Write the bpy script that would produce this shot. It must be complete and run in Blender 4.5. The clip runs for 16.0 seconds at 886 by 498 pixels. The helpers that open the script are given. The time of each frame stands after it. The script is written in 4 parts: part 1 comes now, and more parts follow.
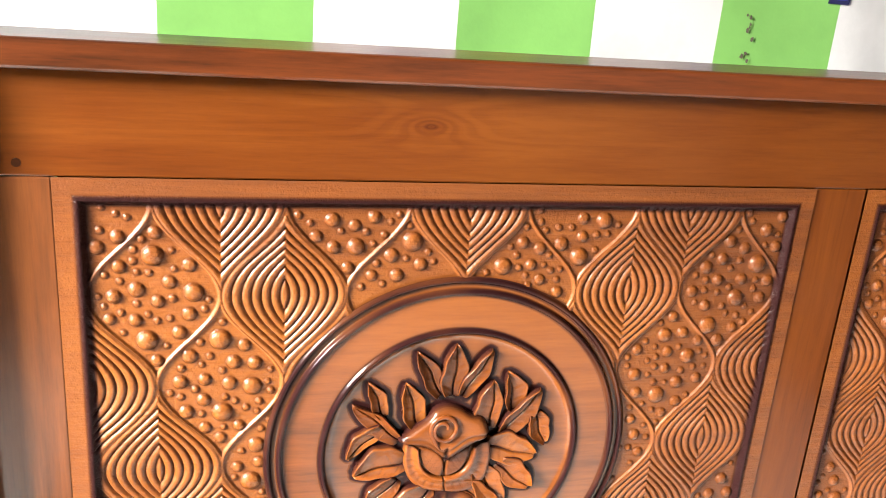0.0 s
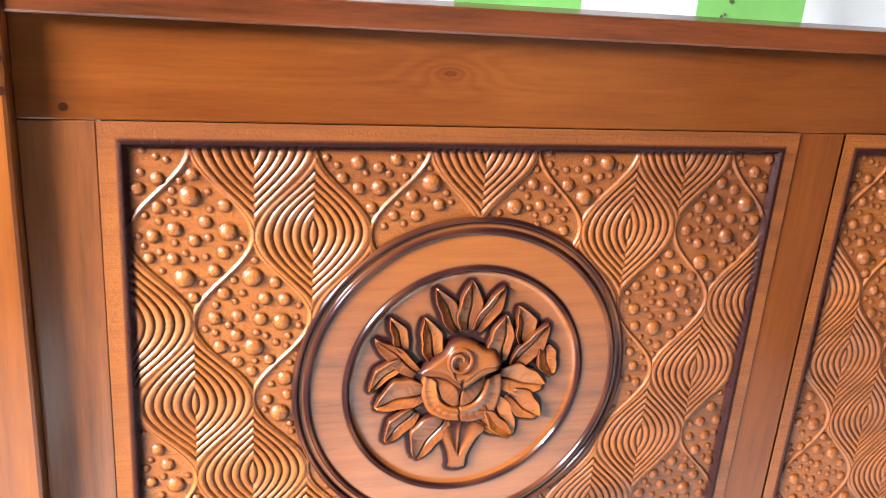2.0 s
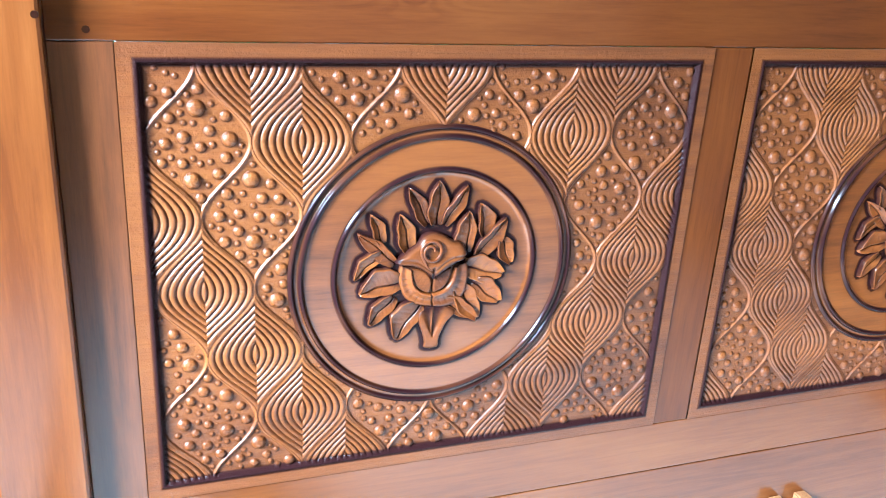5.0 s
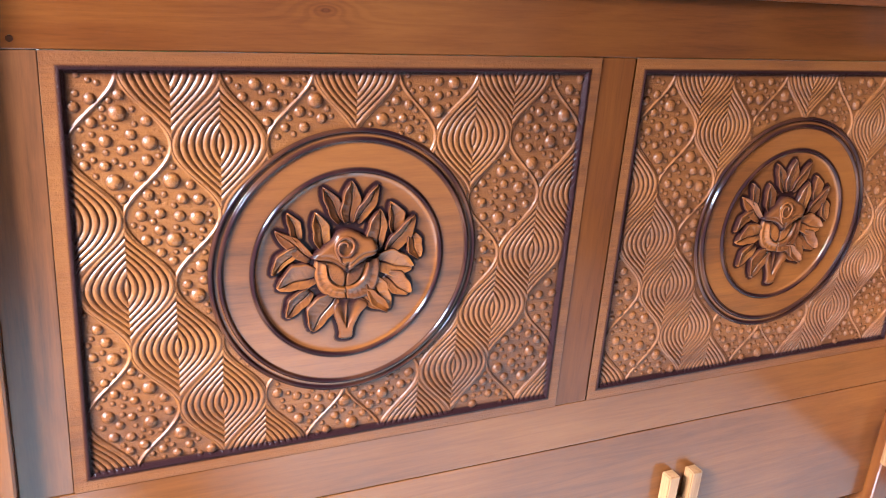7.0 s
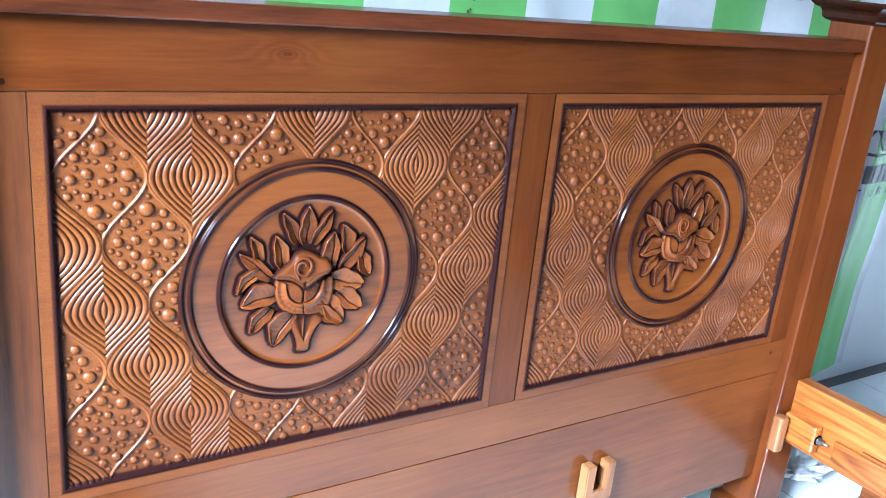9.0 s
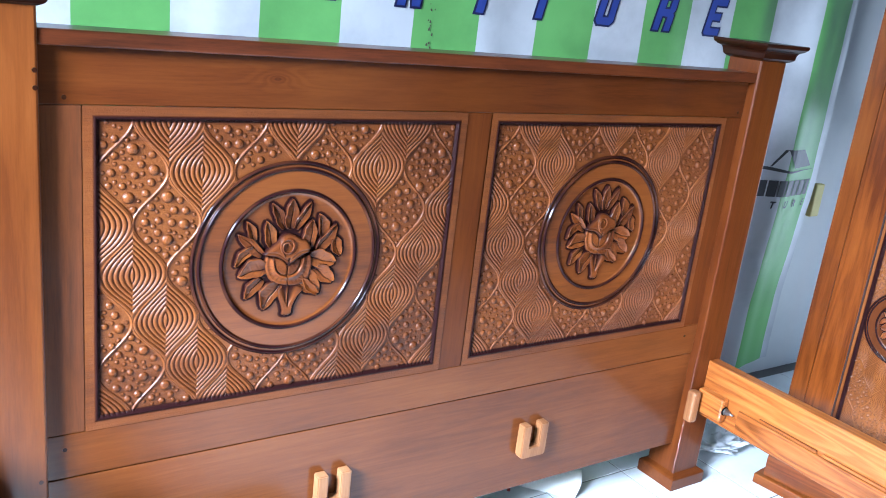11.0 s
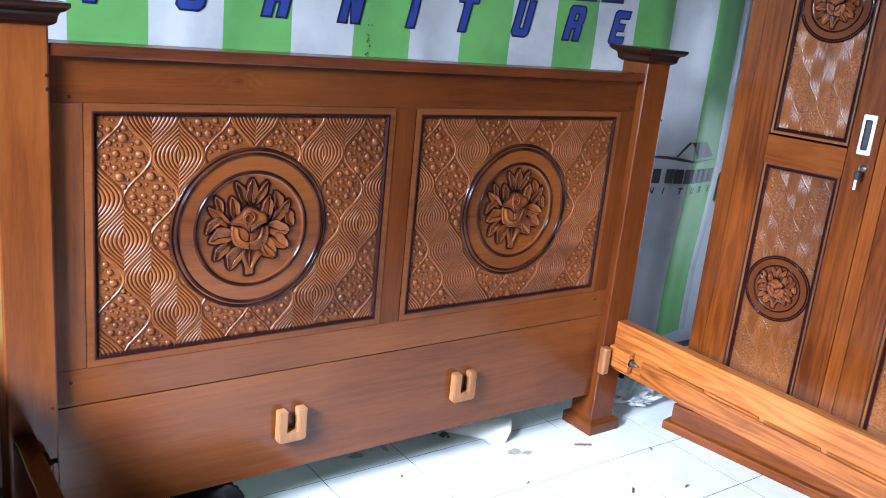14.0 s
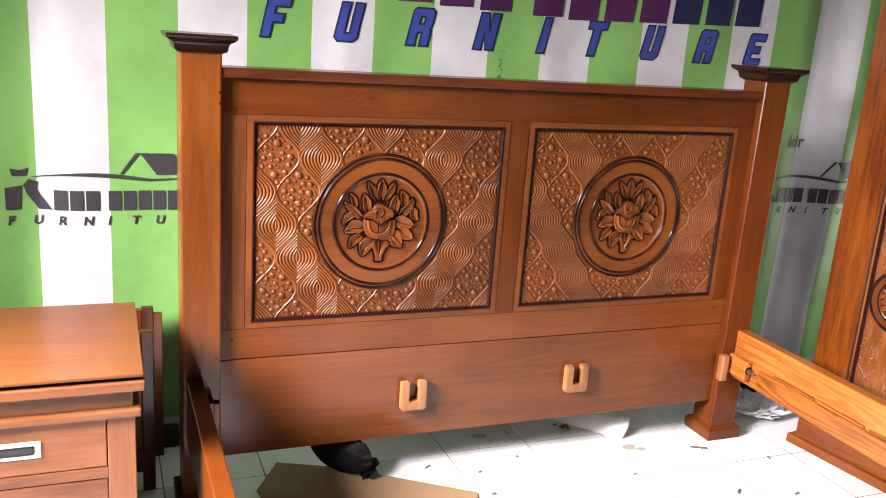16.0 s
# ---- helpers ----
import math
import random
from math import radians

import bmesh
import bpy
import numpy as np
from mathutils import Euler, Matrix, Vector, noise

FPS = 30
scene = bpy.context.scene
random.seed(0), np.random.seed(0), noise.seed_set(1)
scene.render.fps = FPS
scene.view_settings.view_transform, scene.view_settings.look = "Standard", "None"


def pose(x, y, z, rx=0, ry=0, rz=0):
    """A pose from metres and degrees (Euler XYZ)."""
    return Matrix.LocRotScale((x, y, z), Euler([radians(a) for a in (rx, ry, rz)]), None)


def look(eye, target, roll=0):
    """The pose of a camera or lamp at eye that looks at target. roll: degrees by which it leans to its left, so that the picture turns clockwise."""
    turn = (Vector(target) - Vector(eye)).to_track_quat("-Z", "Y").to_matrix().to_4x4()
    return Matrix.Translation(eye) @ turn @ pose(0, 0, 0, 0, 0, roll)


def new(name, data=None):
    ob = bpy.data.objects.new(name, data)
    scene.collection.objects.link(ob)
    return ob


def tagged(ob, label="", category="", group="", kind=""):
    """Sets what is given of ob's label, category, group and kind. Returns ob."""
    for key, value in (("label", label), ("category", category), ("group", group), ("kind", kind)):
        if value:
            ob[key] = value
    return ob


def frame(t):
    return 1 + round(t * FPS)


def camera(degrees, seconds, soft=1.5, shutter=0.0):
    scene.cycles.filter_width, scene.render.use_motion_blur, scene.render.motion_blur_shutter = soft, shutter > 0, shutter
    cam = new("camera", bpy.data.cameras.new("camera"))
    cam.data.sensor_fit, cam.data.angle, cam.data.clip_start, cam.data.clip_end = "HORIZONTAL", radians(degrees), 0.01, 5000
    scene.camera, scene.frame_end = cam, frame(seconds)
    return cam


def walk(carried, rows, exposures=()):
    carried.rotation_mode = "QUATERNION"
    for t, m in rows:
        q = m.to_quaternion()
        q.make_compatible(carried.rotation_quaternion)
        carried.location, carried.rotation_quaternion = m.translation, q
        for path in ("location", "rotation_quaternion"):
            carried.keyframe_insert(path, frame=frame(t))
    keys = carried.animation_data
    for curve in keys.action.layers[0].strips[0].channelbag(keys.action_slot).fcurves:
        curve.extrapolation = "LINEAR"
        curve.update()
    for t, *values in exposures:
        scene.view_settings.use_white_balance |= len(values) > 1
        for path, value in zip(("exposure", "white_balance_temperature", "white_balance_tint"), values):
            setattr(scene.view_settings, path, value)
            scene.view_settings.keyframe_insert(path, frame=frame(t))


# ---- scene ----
cam = camera(54.3, 16.0, soft=1.0)
PATH = [
    (0, (-0.624, -0.78, 1.305), (-0.154, 1.061, 0.68), 4.4),
    (0.5, (-0.641, -0.798, 1.303), (-0.149, 1.035, 0.672), 4.5),
    (1, (-0.658, -0.817, 1.298), (-0.148, 1.009, 0.66), 4.6),
    (1.5, (-0.683, -0.828, 1.285), (-0.145, 0.988, 0.64), 4.5),
    (2, (-0.697, -0.832, 1.278), (-0.137, 0.972, 0.621), 4.5),
    (2.5, (-0.706, -0.845, 1.269), (-0.131, 0.949, 0.598), 4.4),
    (3, (-0.724, -0.865, 1.264), (-0.127, 0.914, 0.574), 4.3),
    (3.5, (-0.742, -0.888, 1.258), (-0.112, 0.878, 0.563), 3.9),
    (4, (-0.752, -0.916, 1.252), (-0.103, 0.839, 0.546), 3.7),
    (4.2, (-0.754, -0.931, 1.243), (-0.106, 0.826, 0.541), 3.5),
    (6.3, (-0.79, -1.056, 1.262), (-0.071, 0.657, 0.522), 4.1),
    (6.5, (-0.794, -1.06, 1.261), (-0.04, 0.647, 0.541), 4.2),
    (7, (-0.785, -1.072, 1.265), (0.046, 0.611, 0.575), 4.6),
    (7.5, (-0.807, -1.094, 1.274), (0.114, 0.551, 0.606), 5.3),
    (8, (-0.85, -1.119, 1.277), (0.148, 0.489, 0.631), 6.0),
    (8.5, (-0.891, -1.133, 1.289), (0.146, 0.455, 0.654), 5.9),
    (9, (-0.917, -1.144, 1.307), (0.134, 0.434, 0.671), 5.8),
    (9.5, (-0.903, -1.168, 1.318), (0.157, 0.403, 0.679), 5.9),
    (10, (-0.904, -1.244, 1.322), (0.167, 0.322, 0.692), 6.3),
    (10.2, (-0.931, -1.294, 1.337), (0.15, 0.271, 0.718), 6.9),
    (12.3, (-1.218, -1.672, 1.364), (-0.098, -0.101, 0.835), 5.8),
    (12.5, (-1.235, -1.698, 1.366), (-0.107, -0.133, 0.841), 5.9),
    (13, (-1.264, -1.751, 1.362), (-0.123, -0.199, 0.826), 5.7),
    (13.5, (-1.243, -1.807, 1.364), (-0.077, -0.274, 0.824), 5.5),
    (14, (-1.216, -1.866, 1.372), (-0.067, -0.322, 0.829), 5.8),
    (14.5, (-1.206, -1.959, 1.368), (-0.135, -0.359, 0.826), 5.5),
    (15, (-1.193, -2.045, 1.359), (-0.227, -0.378, 0.821), 5.6),
    (15.5, (-1.176, -2.15, 1.35), (-0.317, -0.418, 0.837), 5.6),
    (16, (-1.134, -2.274, 1.374), (-0.402, -0.483, 0.866), 4.1),
]
walk(cam, [(t, look(eye, target, roll)) for t, eye, target, roll in PATH],
     exposures=[(0.0, 0.72, 7400, 12), (2.0, 0.76, 6500, 10), (3.0, 0.80, 5300, 2), (3.9, 0.96, 4400, -8), (7.0, 0.60, 4900, -1), (8.0, 0.46, 5000, 2), (10.0, 0.40, 4900, 6),
                (12.5, -0.20, 5300, 11), (14.5, -0.18, 5300, 12), (15.0, -0.24, 5700, 14), (15.5, -0.26, 6500, 20), (16.0, -0.08, 7100, 25)])

# ---- world, sun and openings ----
world = bpy.data.worlds.new("world")
scene.world = world
world.use_nodes = True
wn, wl = world.node_tree.nodes, world.node_tree.links
sky = wn.new("ShaderNodeTexSky")
sky.sky_type, sky.sun_disc, sky.sun_elevation, sky.sun_rotation = "NISHITA", False, radians(50), radians(24)
wn["Background"].inputs["Strength"].default_value = 0.12
wl.new(sky.outputs["Color"], wn["Background"].inputs["Color"])
sun = new("sun", bpy.data.lights.new("sun", "SUN"))
sun.data.energy, sun.data.angle, sun.data.color = 3.0, radians(0.6), (1.0, 0.95, 0.88)
sun.matrix_world = look((4.0, 9.0, 12.0), (0, 0, 0))


def opening_light(name, eye, target, width, height, power, colour):
    """An area lamp at an opening of the room: its daylight, or added fill."""
    ob = new(name, bpy.data.lights.new(name, "AREA"))
    ob.data.shape, ob.data.size, ob.data.size_y = "RECTANGLE", width, height
    ob.data.energy, ob.data.color = power, colour
    ob.matrix_world = look(eye, target)
    return ob


# Narrow fill from the front, added to brighten the banner's lower right.
opening_light("daylight_front", (0.9, -3.65, 0.85), (1.12, 0.4, 0.55), 0.9, 0.8, 4, (1.0, 0.98, 0.95)).data.spread = radians(24)
# Added fill for the banner's right end; no source is seen there.
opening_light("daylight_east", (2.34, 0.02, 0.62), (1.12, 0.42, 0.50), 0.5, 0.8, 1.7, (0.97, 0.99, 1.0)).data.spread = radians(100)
opening_light("daylight_side", (-2.90, -1.10, 2.05), (-0.15, -0.45, 0.05), 1.2, 0.8, 212, (0.97, 0.99, 1.0)).data.spread = radians(84)


# ---- materials ----
class Nodes:
    """Short hand for building a node material."""

    def __init__(self, name):
        self.mat = bpy.data.materials.new(name)
        self.mat.use_nodes = True
        self.tree = self.mat.node_tree
        self.bsdf = self.tree.nodes["Principled BSDF"]

    def add(self, kind, **values):
        node = self.tree.nodes.new(kind)
        for key, value in values.items():
            node.inputs[key.replace("_", " ")].default_value = value
        return node

    def link(self, a, b):
        self.tree.links.new(a, b)

    def coords(self, scale, shuffle=True):
        co = self.add("ShaderNodeTexCoord").outputs["Object"]
        if shuffle:
            info = self.add("ShaderNodeObjectInfo").outputs["Random"]
            far = self.add("ShaderNodeVectorMath")
            far.operation = "MULTIPLY_ADD"
            self.link(info, far.inputs[0])
            far.inputs[1].default_value = (7.3, 11.1, 5.7)
            self.link(co, far.inputs[2])
            co = far.outputs[0]
        m = self.add("ShaderNodeMapping")
        m.inputs["Scale"].default_value = scale
        self.link(co, m.inputs["Vector"])
        return m.outputs[0]

    def noise(self, vector, scale, detail=4.0, rough=0.55, distortion=0.0):
        n = self.add("ShaderNodeTexNoise", Scale=scale, Detail=detail, Roughness=rough, Distortion=distortion)
        self.link(vector, n.inputs["Vector"])
        return n.outputs["Fac"]

    def math(self, op, a, b=0.0, c=0.0):
        n = self.add("ShaderNodeMath")
        n.operation = op
        for i, v in enumerate((a, b, c)):
            if isinstance(v, (int, float)):
                n.inputs[i].default_value = v
            else:
                self.link(v, n.inputs[i])
        return n.outputs[0]

    def ramp(self, fac, stops):
        r = self.add("ShaderNodeValToRGB")
        e = r.color_ramp.elements
        while len(e) < len(stops):
            e.new(0.5)
        for el, (p, c) in zip(e, stops):
            el.position, el.color = p, (*c, 1)
        self.link(fac, r.inputs["Fac"])
        return r.outputs["Color"]

    def mix(self, fac, a, b, mode="MIX"):
        m = self.add("ShaderNodeMix")
        m.data_type, m.blend_type = "RGBA", mode
        for socket, v in ((m.inputs[0], fac), (m.inputs[6], a), (m.inputs[7], b)):
            if isinstance(v, tuple):
                socket.default_value = (*v, 1)
            elif isinstance(v, (int, float)):
                socket.default_value = v
            else:
                self.link(v, socket)
        return m.outputs[2]

    def bump(self, height, strength, distance):
        b = self.add("ShaderNodeBump", Strength=strength, Distance=distance)
        self.link(height, b.inputs["Height"])
        self.link(b.outputs[0], self.bsdf.inputs["Normal"])

    def set(self, **values):
        for key, v in values.items():
            socket = self.bsdf.inputs[key.replace("_", " ")]
            if isinstance(v, tuple):
                socket.default_value = (*v, 1)
            elif isinstance(v, (int, float)):
                socket.default_value = v
            else:
                self.link(v, socket)
        return self


def wood(name, axis, light, mid, dark, rough=0.34, coat=0.42, stain=False, knot=None, polish=0.15, chisel=0.25, figured=0.024):
    """Varnished teak, its grain along one axis: cathedral figure, fine pores and slow changes of tone."""
    n, shine = Nodes(name), 0.1
    long, wide = 0.9, 13.0
    s = {"x": (long, wide, wide), "y": (wide, long, wide), "z": (wide, wide, long)}[axis]
    co = n.coords(s)
    figure = n.noise(co, 1.0, 2.0, 0.5, 0.35)
    if knot:
        away = n.add("ShaderNodeVectorMath")
        away.operation = "SUBTRACT"
        n.link(n.coords((26, 0, 58), False), away.inputs[0])
        away.inputs[1].default_value = (26 * knot[0], 0, 58 * knot[1])
        size = n.add("ShaderNodeVectorMath")
        size.operation = "LENGTH"
        n.link(away.outputs[0], size.inputs[0])
        figure = n.math("ADD", figure, n.math("MULTIPLY", n.math("EXPONENT", n.math("MULTIPLY", size.outputs["Value"], -1.1)), 0.55))
    rings = n.math("SINE", n.math("MULTIPLY", figure, 62.0))
    streak = n.noise(co, 5.5, 6.0, 0.66, 0.25)
    pores = n.noise(n.coords(tuple(26.0 * v for v in s)), 1.0, 3.0, 0.6)
    tone = n.noise(n.coords((2.2, 2.2, 2.2)), 1.0, 2.0)
    fac = n.math("ADD", n.math("MULTIPLY", rings, figured), n.math("MULTIPLY_ADD", streak, 0.44, 0.21))
    fac = n.math("ADD", fac, n.math("MULTIPLY_ADD", pores, 0.22, -0.065))
    fac = n.math("ADD", fac, n.math("MULTIPLY_ADD", tone, 0.65, -0.37))
    cloud = n.noise(n.coords(tuple(0.55 * v ** 0.75 for v in s)), 1.0, 5.0, 0.6, 0.6)
    fac = n.math("ADD", fac, n.math("MULTIPLY_ADD", cloud, 0.95, -0.475))
    if knot:
        fac = n.math("SUBTRACT", fac, n.math("MULTIPLY", n.math("EXPONENT", n.math("MULTIPLY", size.outputs["Value"], -3.4)), 0.34))
        fac = n.math("ADD", fac, n.math("MULTIPLY", n.math("MULTIPLY", rings, 0.045), n.math("EXPONENT", n.math("MULTIPLY", size.outputs["Value"], -0.55))))
    thin = n.math("POWER", n.math("ABSOLUTE", n.math("SINE", n.math("MULTIPLY", figure, 47.0))), 18.0)
    dashes = n.noise(n.coords(tuple(60.0 * v for v in s)), 1.0, 2.0, 0.6)
    dashes = n.math("MINIMUM", n.math("MAXIMUM", n.math("MULTIPLY_ADD", dashes, 7.0, -4.0), 0.0), 1.0)
    fac = n.math("SUBTRACT", fac, n.math("MULTIPLY_ADD", thin, 0.032, n.math("MULTIPLY", dashes, 0.035)))
    colour = n.ramp(fac, [(0.20, dark), (0.45, mid), (0.72, light)])
    each = n.add("ShaderNodeHueSaturation")
    each.inputs["Value"].default_value = 1.0
    n.link(n.math("MULTIPLY_ADD", n.add("ShaderNodeObjectInfo").outputs["Random"], 0.24, 0.88), each.inputs["Value"])
    n.link(colour, each.inputs["Color"])
    colour = each.outputs["Color"]
    # The stain attribute holds dark edging stain and shade painted into carved recesses.
    if stain:
        a = n.add("ShaderNodeAttribute")
        a.attribute_name = "stain"
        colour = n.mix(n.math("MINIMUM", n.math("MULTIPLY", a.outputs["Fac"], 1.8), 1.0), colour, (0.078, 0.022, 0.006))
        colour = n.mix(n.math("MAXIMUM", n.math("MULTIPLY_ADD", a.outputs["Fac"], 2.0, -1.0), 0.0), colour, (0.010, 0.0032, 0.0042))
    gloss = n.math("MULTIPLY_ADD", streak, 0.12, rough - 0.06)
    if stain:
        gloss = n.math("SUBTRACT", gloss, n.math("MULTIPLY", a.outputs["Fac"], 0.15))
    if stain:
        coat = n.math("MAXIMUM", n.math("MULTIPLY_ADD", a.outputs["Fac"], -(0.88 if polish < 0.2 else 1.3) * coat, coat), 0.04)
        polish = n.math("MAXIMUM", n.math("MULTIPLY_ADD", a.outputs["Fac"], -0.12, polish), 0.10)
        shine = n.math("MULTIPLY_ADD", a.outputs["Fac"], -0.16, 0.20)
    n.set(Base_Color=colour, Roughness=gloss, Coat_Weight=coat, Coat_Roughness=polish, Specular_IOR_Level=shine)
    if stain:
        dents = n.noise(n.coords((1, 1, 1)), 240.0, 4.0, 0.65)
        n.bump(n.math("ADD", pores, n.math("MULTIPLY", dents, 1.2)), chisel, 0.0010)
    else:
        n.bump(n.math("ADD", pores, n.math("MULTIPLY", rings, 0.15)), 0.12, 0.0012)
    return n.mat


TEAK = ((0.1214, 0.03274, 0.005145), (0.08479, 0.01981, 0.003267), (0.03954, 0.008443, 0.001948))
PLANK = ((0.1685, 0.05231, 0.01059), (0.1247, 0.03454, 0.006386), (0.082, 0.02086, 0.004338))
PALE = ((0.34, 0.165, 0.072), (0.27, 0.118, 0.046), (0.15, 0.056, 0.019))
M_X, M_Z, M_Y = wood("teak_along", "x", *TEAK), wood("teak_upright", "z", *TEAK), wood("teak_deep", "y", *TEAK)
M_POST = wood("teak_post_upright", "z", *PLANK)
M_PLANK = wood("teak_plank", "x", *PLANK, coat=0.60)
M_LEDGE = wood("heartwood", "x", (0.14, 0.038, 0.009), (0.088, 0.021, 0.006), (0.028, 0.008, 0.003))
M_DARK_Z = wood("heartwood_upright", "z", (0.13, 0.036, 0.009), (0.075, 0.019, 0.006), (0.02, 0.006, 0.003))
M_SAP_Z = wood("dull_teak_upright", "z", (0.170, 0.056, 0.016), (0.110, 0.034, 0.011), (0.045, 0.015, 0.007))
M_CAP = wood("dark_teak", "x", (0.038, 0.010, 0.003), (0.020, 0.005, 0.002), (0.007, 0.002, 0.0015))
M_RAIL = wood("teak_knotted", "x", *TEAK, knot=(-0.454, 0.007))
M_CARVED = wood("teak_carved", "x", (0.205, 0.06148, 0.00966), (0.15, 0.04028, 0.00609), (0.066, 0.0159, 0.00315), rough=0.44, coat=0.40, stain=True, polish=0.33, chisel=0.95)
M_TURNED = wood("teak_turned", "x", (0.205, 0.06148, 0.00966), (0.15, 0.04028, 0.00609), (0.066, 0.0159, 0.00315), rough=0.34, coat=0.85, stain=True, polish=0.09, chisel=0.12)
M_PETAL = wood("teak_petals", "x", (0.225, 0.064, 0.0100), (0.165, 0.042, 0.0064), (0.075, 0.017, 0.0034), rough=0.40, coat=0.36, stain=True, polish=0.15, chisel=0.30)
M_ROSE = wood("dark_carved_teak", "z", (0.15, 0.043, 0.009), (0.10, 0.026, 0.006), (0.05, 0.012, 0.004), rough=0.28, coat=0.9, stain=True, polish=0.10)
M_CARVED_Z = wood("teak_carved_upright", "z", (0.25, 0.086, 0.015), (0.18, 0.055, 0.009), (0.085, 0.023, 0.004), rough=0.38, coat=0.32, stain=True, polish=0.24)
GOLDEN = ((0.38, 0.135, 0.028), (0.27, 0.080, 0.014), (0.10, 0.025, 0.005))
M_TABLE = wood("worn_teak_along", "x", (0.115, 0.038, 0.011), (0.085, 0.026, 0.008), (0.045, 0.013, 0.005), rough=0.36, coat=0.45, polish=0.26)
M_PALE_Y, M_PALE_Z = wood("golden_teak_deep", "y", *GOLDEN, rough=0.30, coat=0.5, figured=0.10), wood("pale_teak_upright", "z", *PALE, rough=0.35)
DOOR = ((0.1864, 0.05271, 0.00611), (0.1371, 0.03354, 0.003813), (0.06578, 0.0139, 0.001929))
M_DOOR_Z, M_DOOR_X = wood("door_teak_upright", "z", *DOOR, figured=0.07), wood("door_teak_along", "x", *DOOR, figured=0.07)
ROSY = ((0.205, 0.082, 0.035), (0.157, 0.056, 0.0215), (0.082, 0.0265, 0.010))
M_ROSY_X, M_ROSY_Z = wood("rosy_teak_along", "x", *ROSY, rough=0.33), wood("rosy_teak_upright", "z", *ROSY, rough=0.33)


def plain(name, colour, rough=0.5, metal=0.0, noise_scale=30.0, amount=0.25, bump=0.1, coat=0.0):
    """A painted, plastic or metal surface with slight soiling and unevenness."""
    n = Nodes(name)
    f = n.noise(n.coords((1, 1, 1)), noise_scale, 4.0)
    g = n.noise(n.coords((1, 1, 1)), noise_scale * 0.12, 3.0)
    dim = tuple(c * (1 - amount) for c in colour)
    n.set(Base_Color=n.mix(n.math("MULTIPLY_ADD", f, 0.6, n.math("MULTIPLY", g, 0.4)), colour, dim), Metallic=metal, Coat_Weight=coat,
          Roughness=n.math("MULTIPLY_ADD", f, 0.15, rough - 0.07))
    n.bump(f, bump, 0.002)
    return n.mat


# Front and side walls are unseen; their dark colour holds down bounced light.
M_WALL = plain("dim_wall", (0.21, 0.23, 0.22), 0.7, noise_scale=14, amount=0.18)
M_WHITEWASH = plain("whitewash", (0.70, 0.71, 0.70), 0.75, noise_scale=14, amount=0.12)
# Unseen ceiling, dark for the same reason as the walls.
M_CEIL = plain("dim_ceiling", (0.10, 0.095, 0.09), 0.8, noise_scale=9)
M_GROUT = plain("grout", (0.12, 0.115, 0.11), 0.8, noise_scale=60)
M_GROUND = plain("concrete", (0.34, 0.33, 0.31), 0.85, noise_scale=3)
M_PEG = plain("dark_peg", (0.035, 0.012, 0.006), 0.7)
# Black without sheen: the darkness inside holes, painted on solid pieces.
M_HOLE = plain("dark_hole", (0.004, 0.003, 0.003), 1.0)
M_HOLE.node_tree.nodes["Principled BSDF"].inputs["Specular IOR Level"].default_value = 0.0
M_STEEL = plain("steel", (0.30, 0.29, 0.28), 0.40, 1.0)
M_PLATE = plain("brushed_plate", (0.82, 0.82, 0.80), 0.35, 0.35, amount=0.1)
M_BLACK = plain("black_plastic", (0.012, 0.012, 0.014), 0.4)
M_CLOTH = plain("black_bag", (0.0035, 0.0035, 0.0042), 0.68, noise_scale=80, amount=0.4, bump=0.35)
M_CLOTH.node_tree.nodes["Principled BSDF"].inputs["Specular IOR Level"].default_value = 0.2
M_CARD = plain("cardboard", (0.25, 0.155, 0.080), 0.85, noise_scale=18, amount=0.2)
M_FOAM = plain("foam_sheet", (0.85, 0.85, 0.80), 0.6, noise_scale=45, amount=0.06)
M_FILM = plain("plastic_film", (0.72, 0.74, 0.76), 0.25, noise_scale=40, amount=0.15)
M_YELLOW = plain("yellow_pad", (0.72, 0.62, 0.22), 0.6)
M_DEBRIS = plain("debris", (0.10, 0.08, 0.06), 0.8)
M_RED = plain("red_paper", (0.45, 0.05, 0.04), 0.7)
M_STAINS = plain("brown_stain", (0.42, 0.39, 0.32), 0.5, noise_scale=60, amount=0.5)
M_BLUE = plain("blue_print", (0.035, 0.060, 0.29), 0.45, noise_scale=20)
M_NAVY = plain("navy_print", (0.012, 0.014, 0.07), 0.45, noise_scale=20)
M_PURPLE = plain("purple_print", (0.07, 0.012, 0.075), 0.45, noise_scale=20)
M_GREY = plain("grey_print", (0.035, 0.035, 0.04), 0.45, noise_scale=20)


def tile_material():
    """White glazed tile: grey dust, faint brown smears."""
    n = Nodes("glazed_tile")
    dust = n.noise(n.coords((1, 1, 1)), 9.0, 6.0, 0.7)
    smear = n.noise(n.coords((1, 1, 1)), 2.6, 4.0, 0.6, 0.8)
    c = n.ramp(dust, [(0.35, (0.66, 0.685, 0.69)), (0.62, (0.61, 0.635, 0.64)), (0.80, (0.42, 0.42, 0.41))])
    c = n.mix(n.ramp(smear, [(0.64, (0, 0, 0)), (0.80, (0.5, 0.5, 0.5))]), c, (0.40, 0.34, 0.27))
    n.set(Base_Color=c, Roughness=n.math("MULTIPLY_ADD", dust, 0.25, 0.06))
    return n.mat


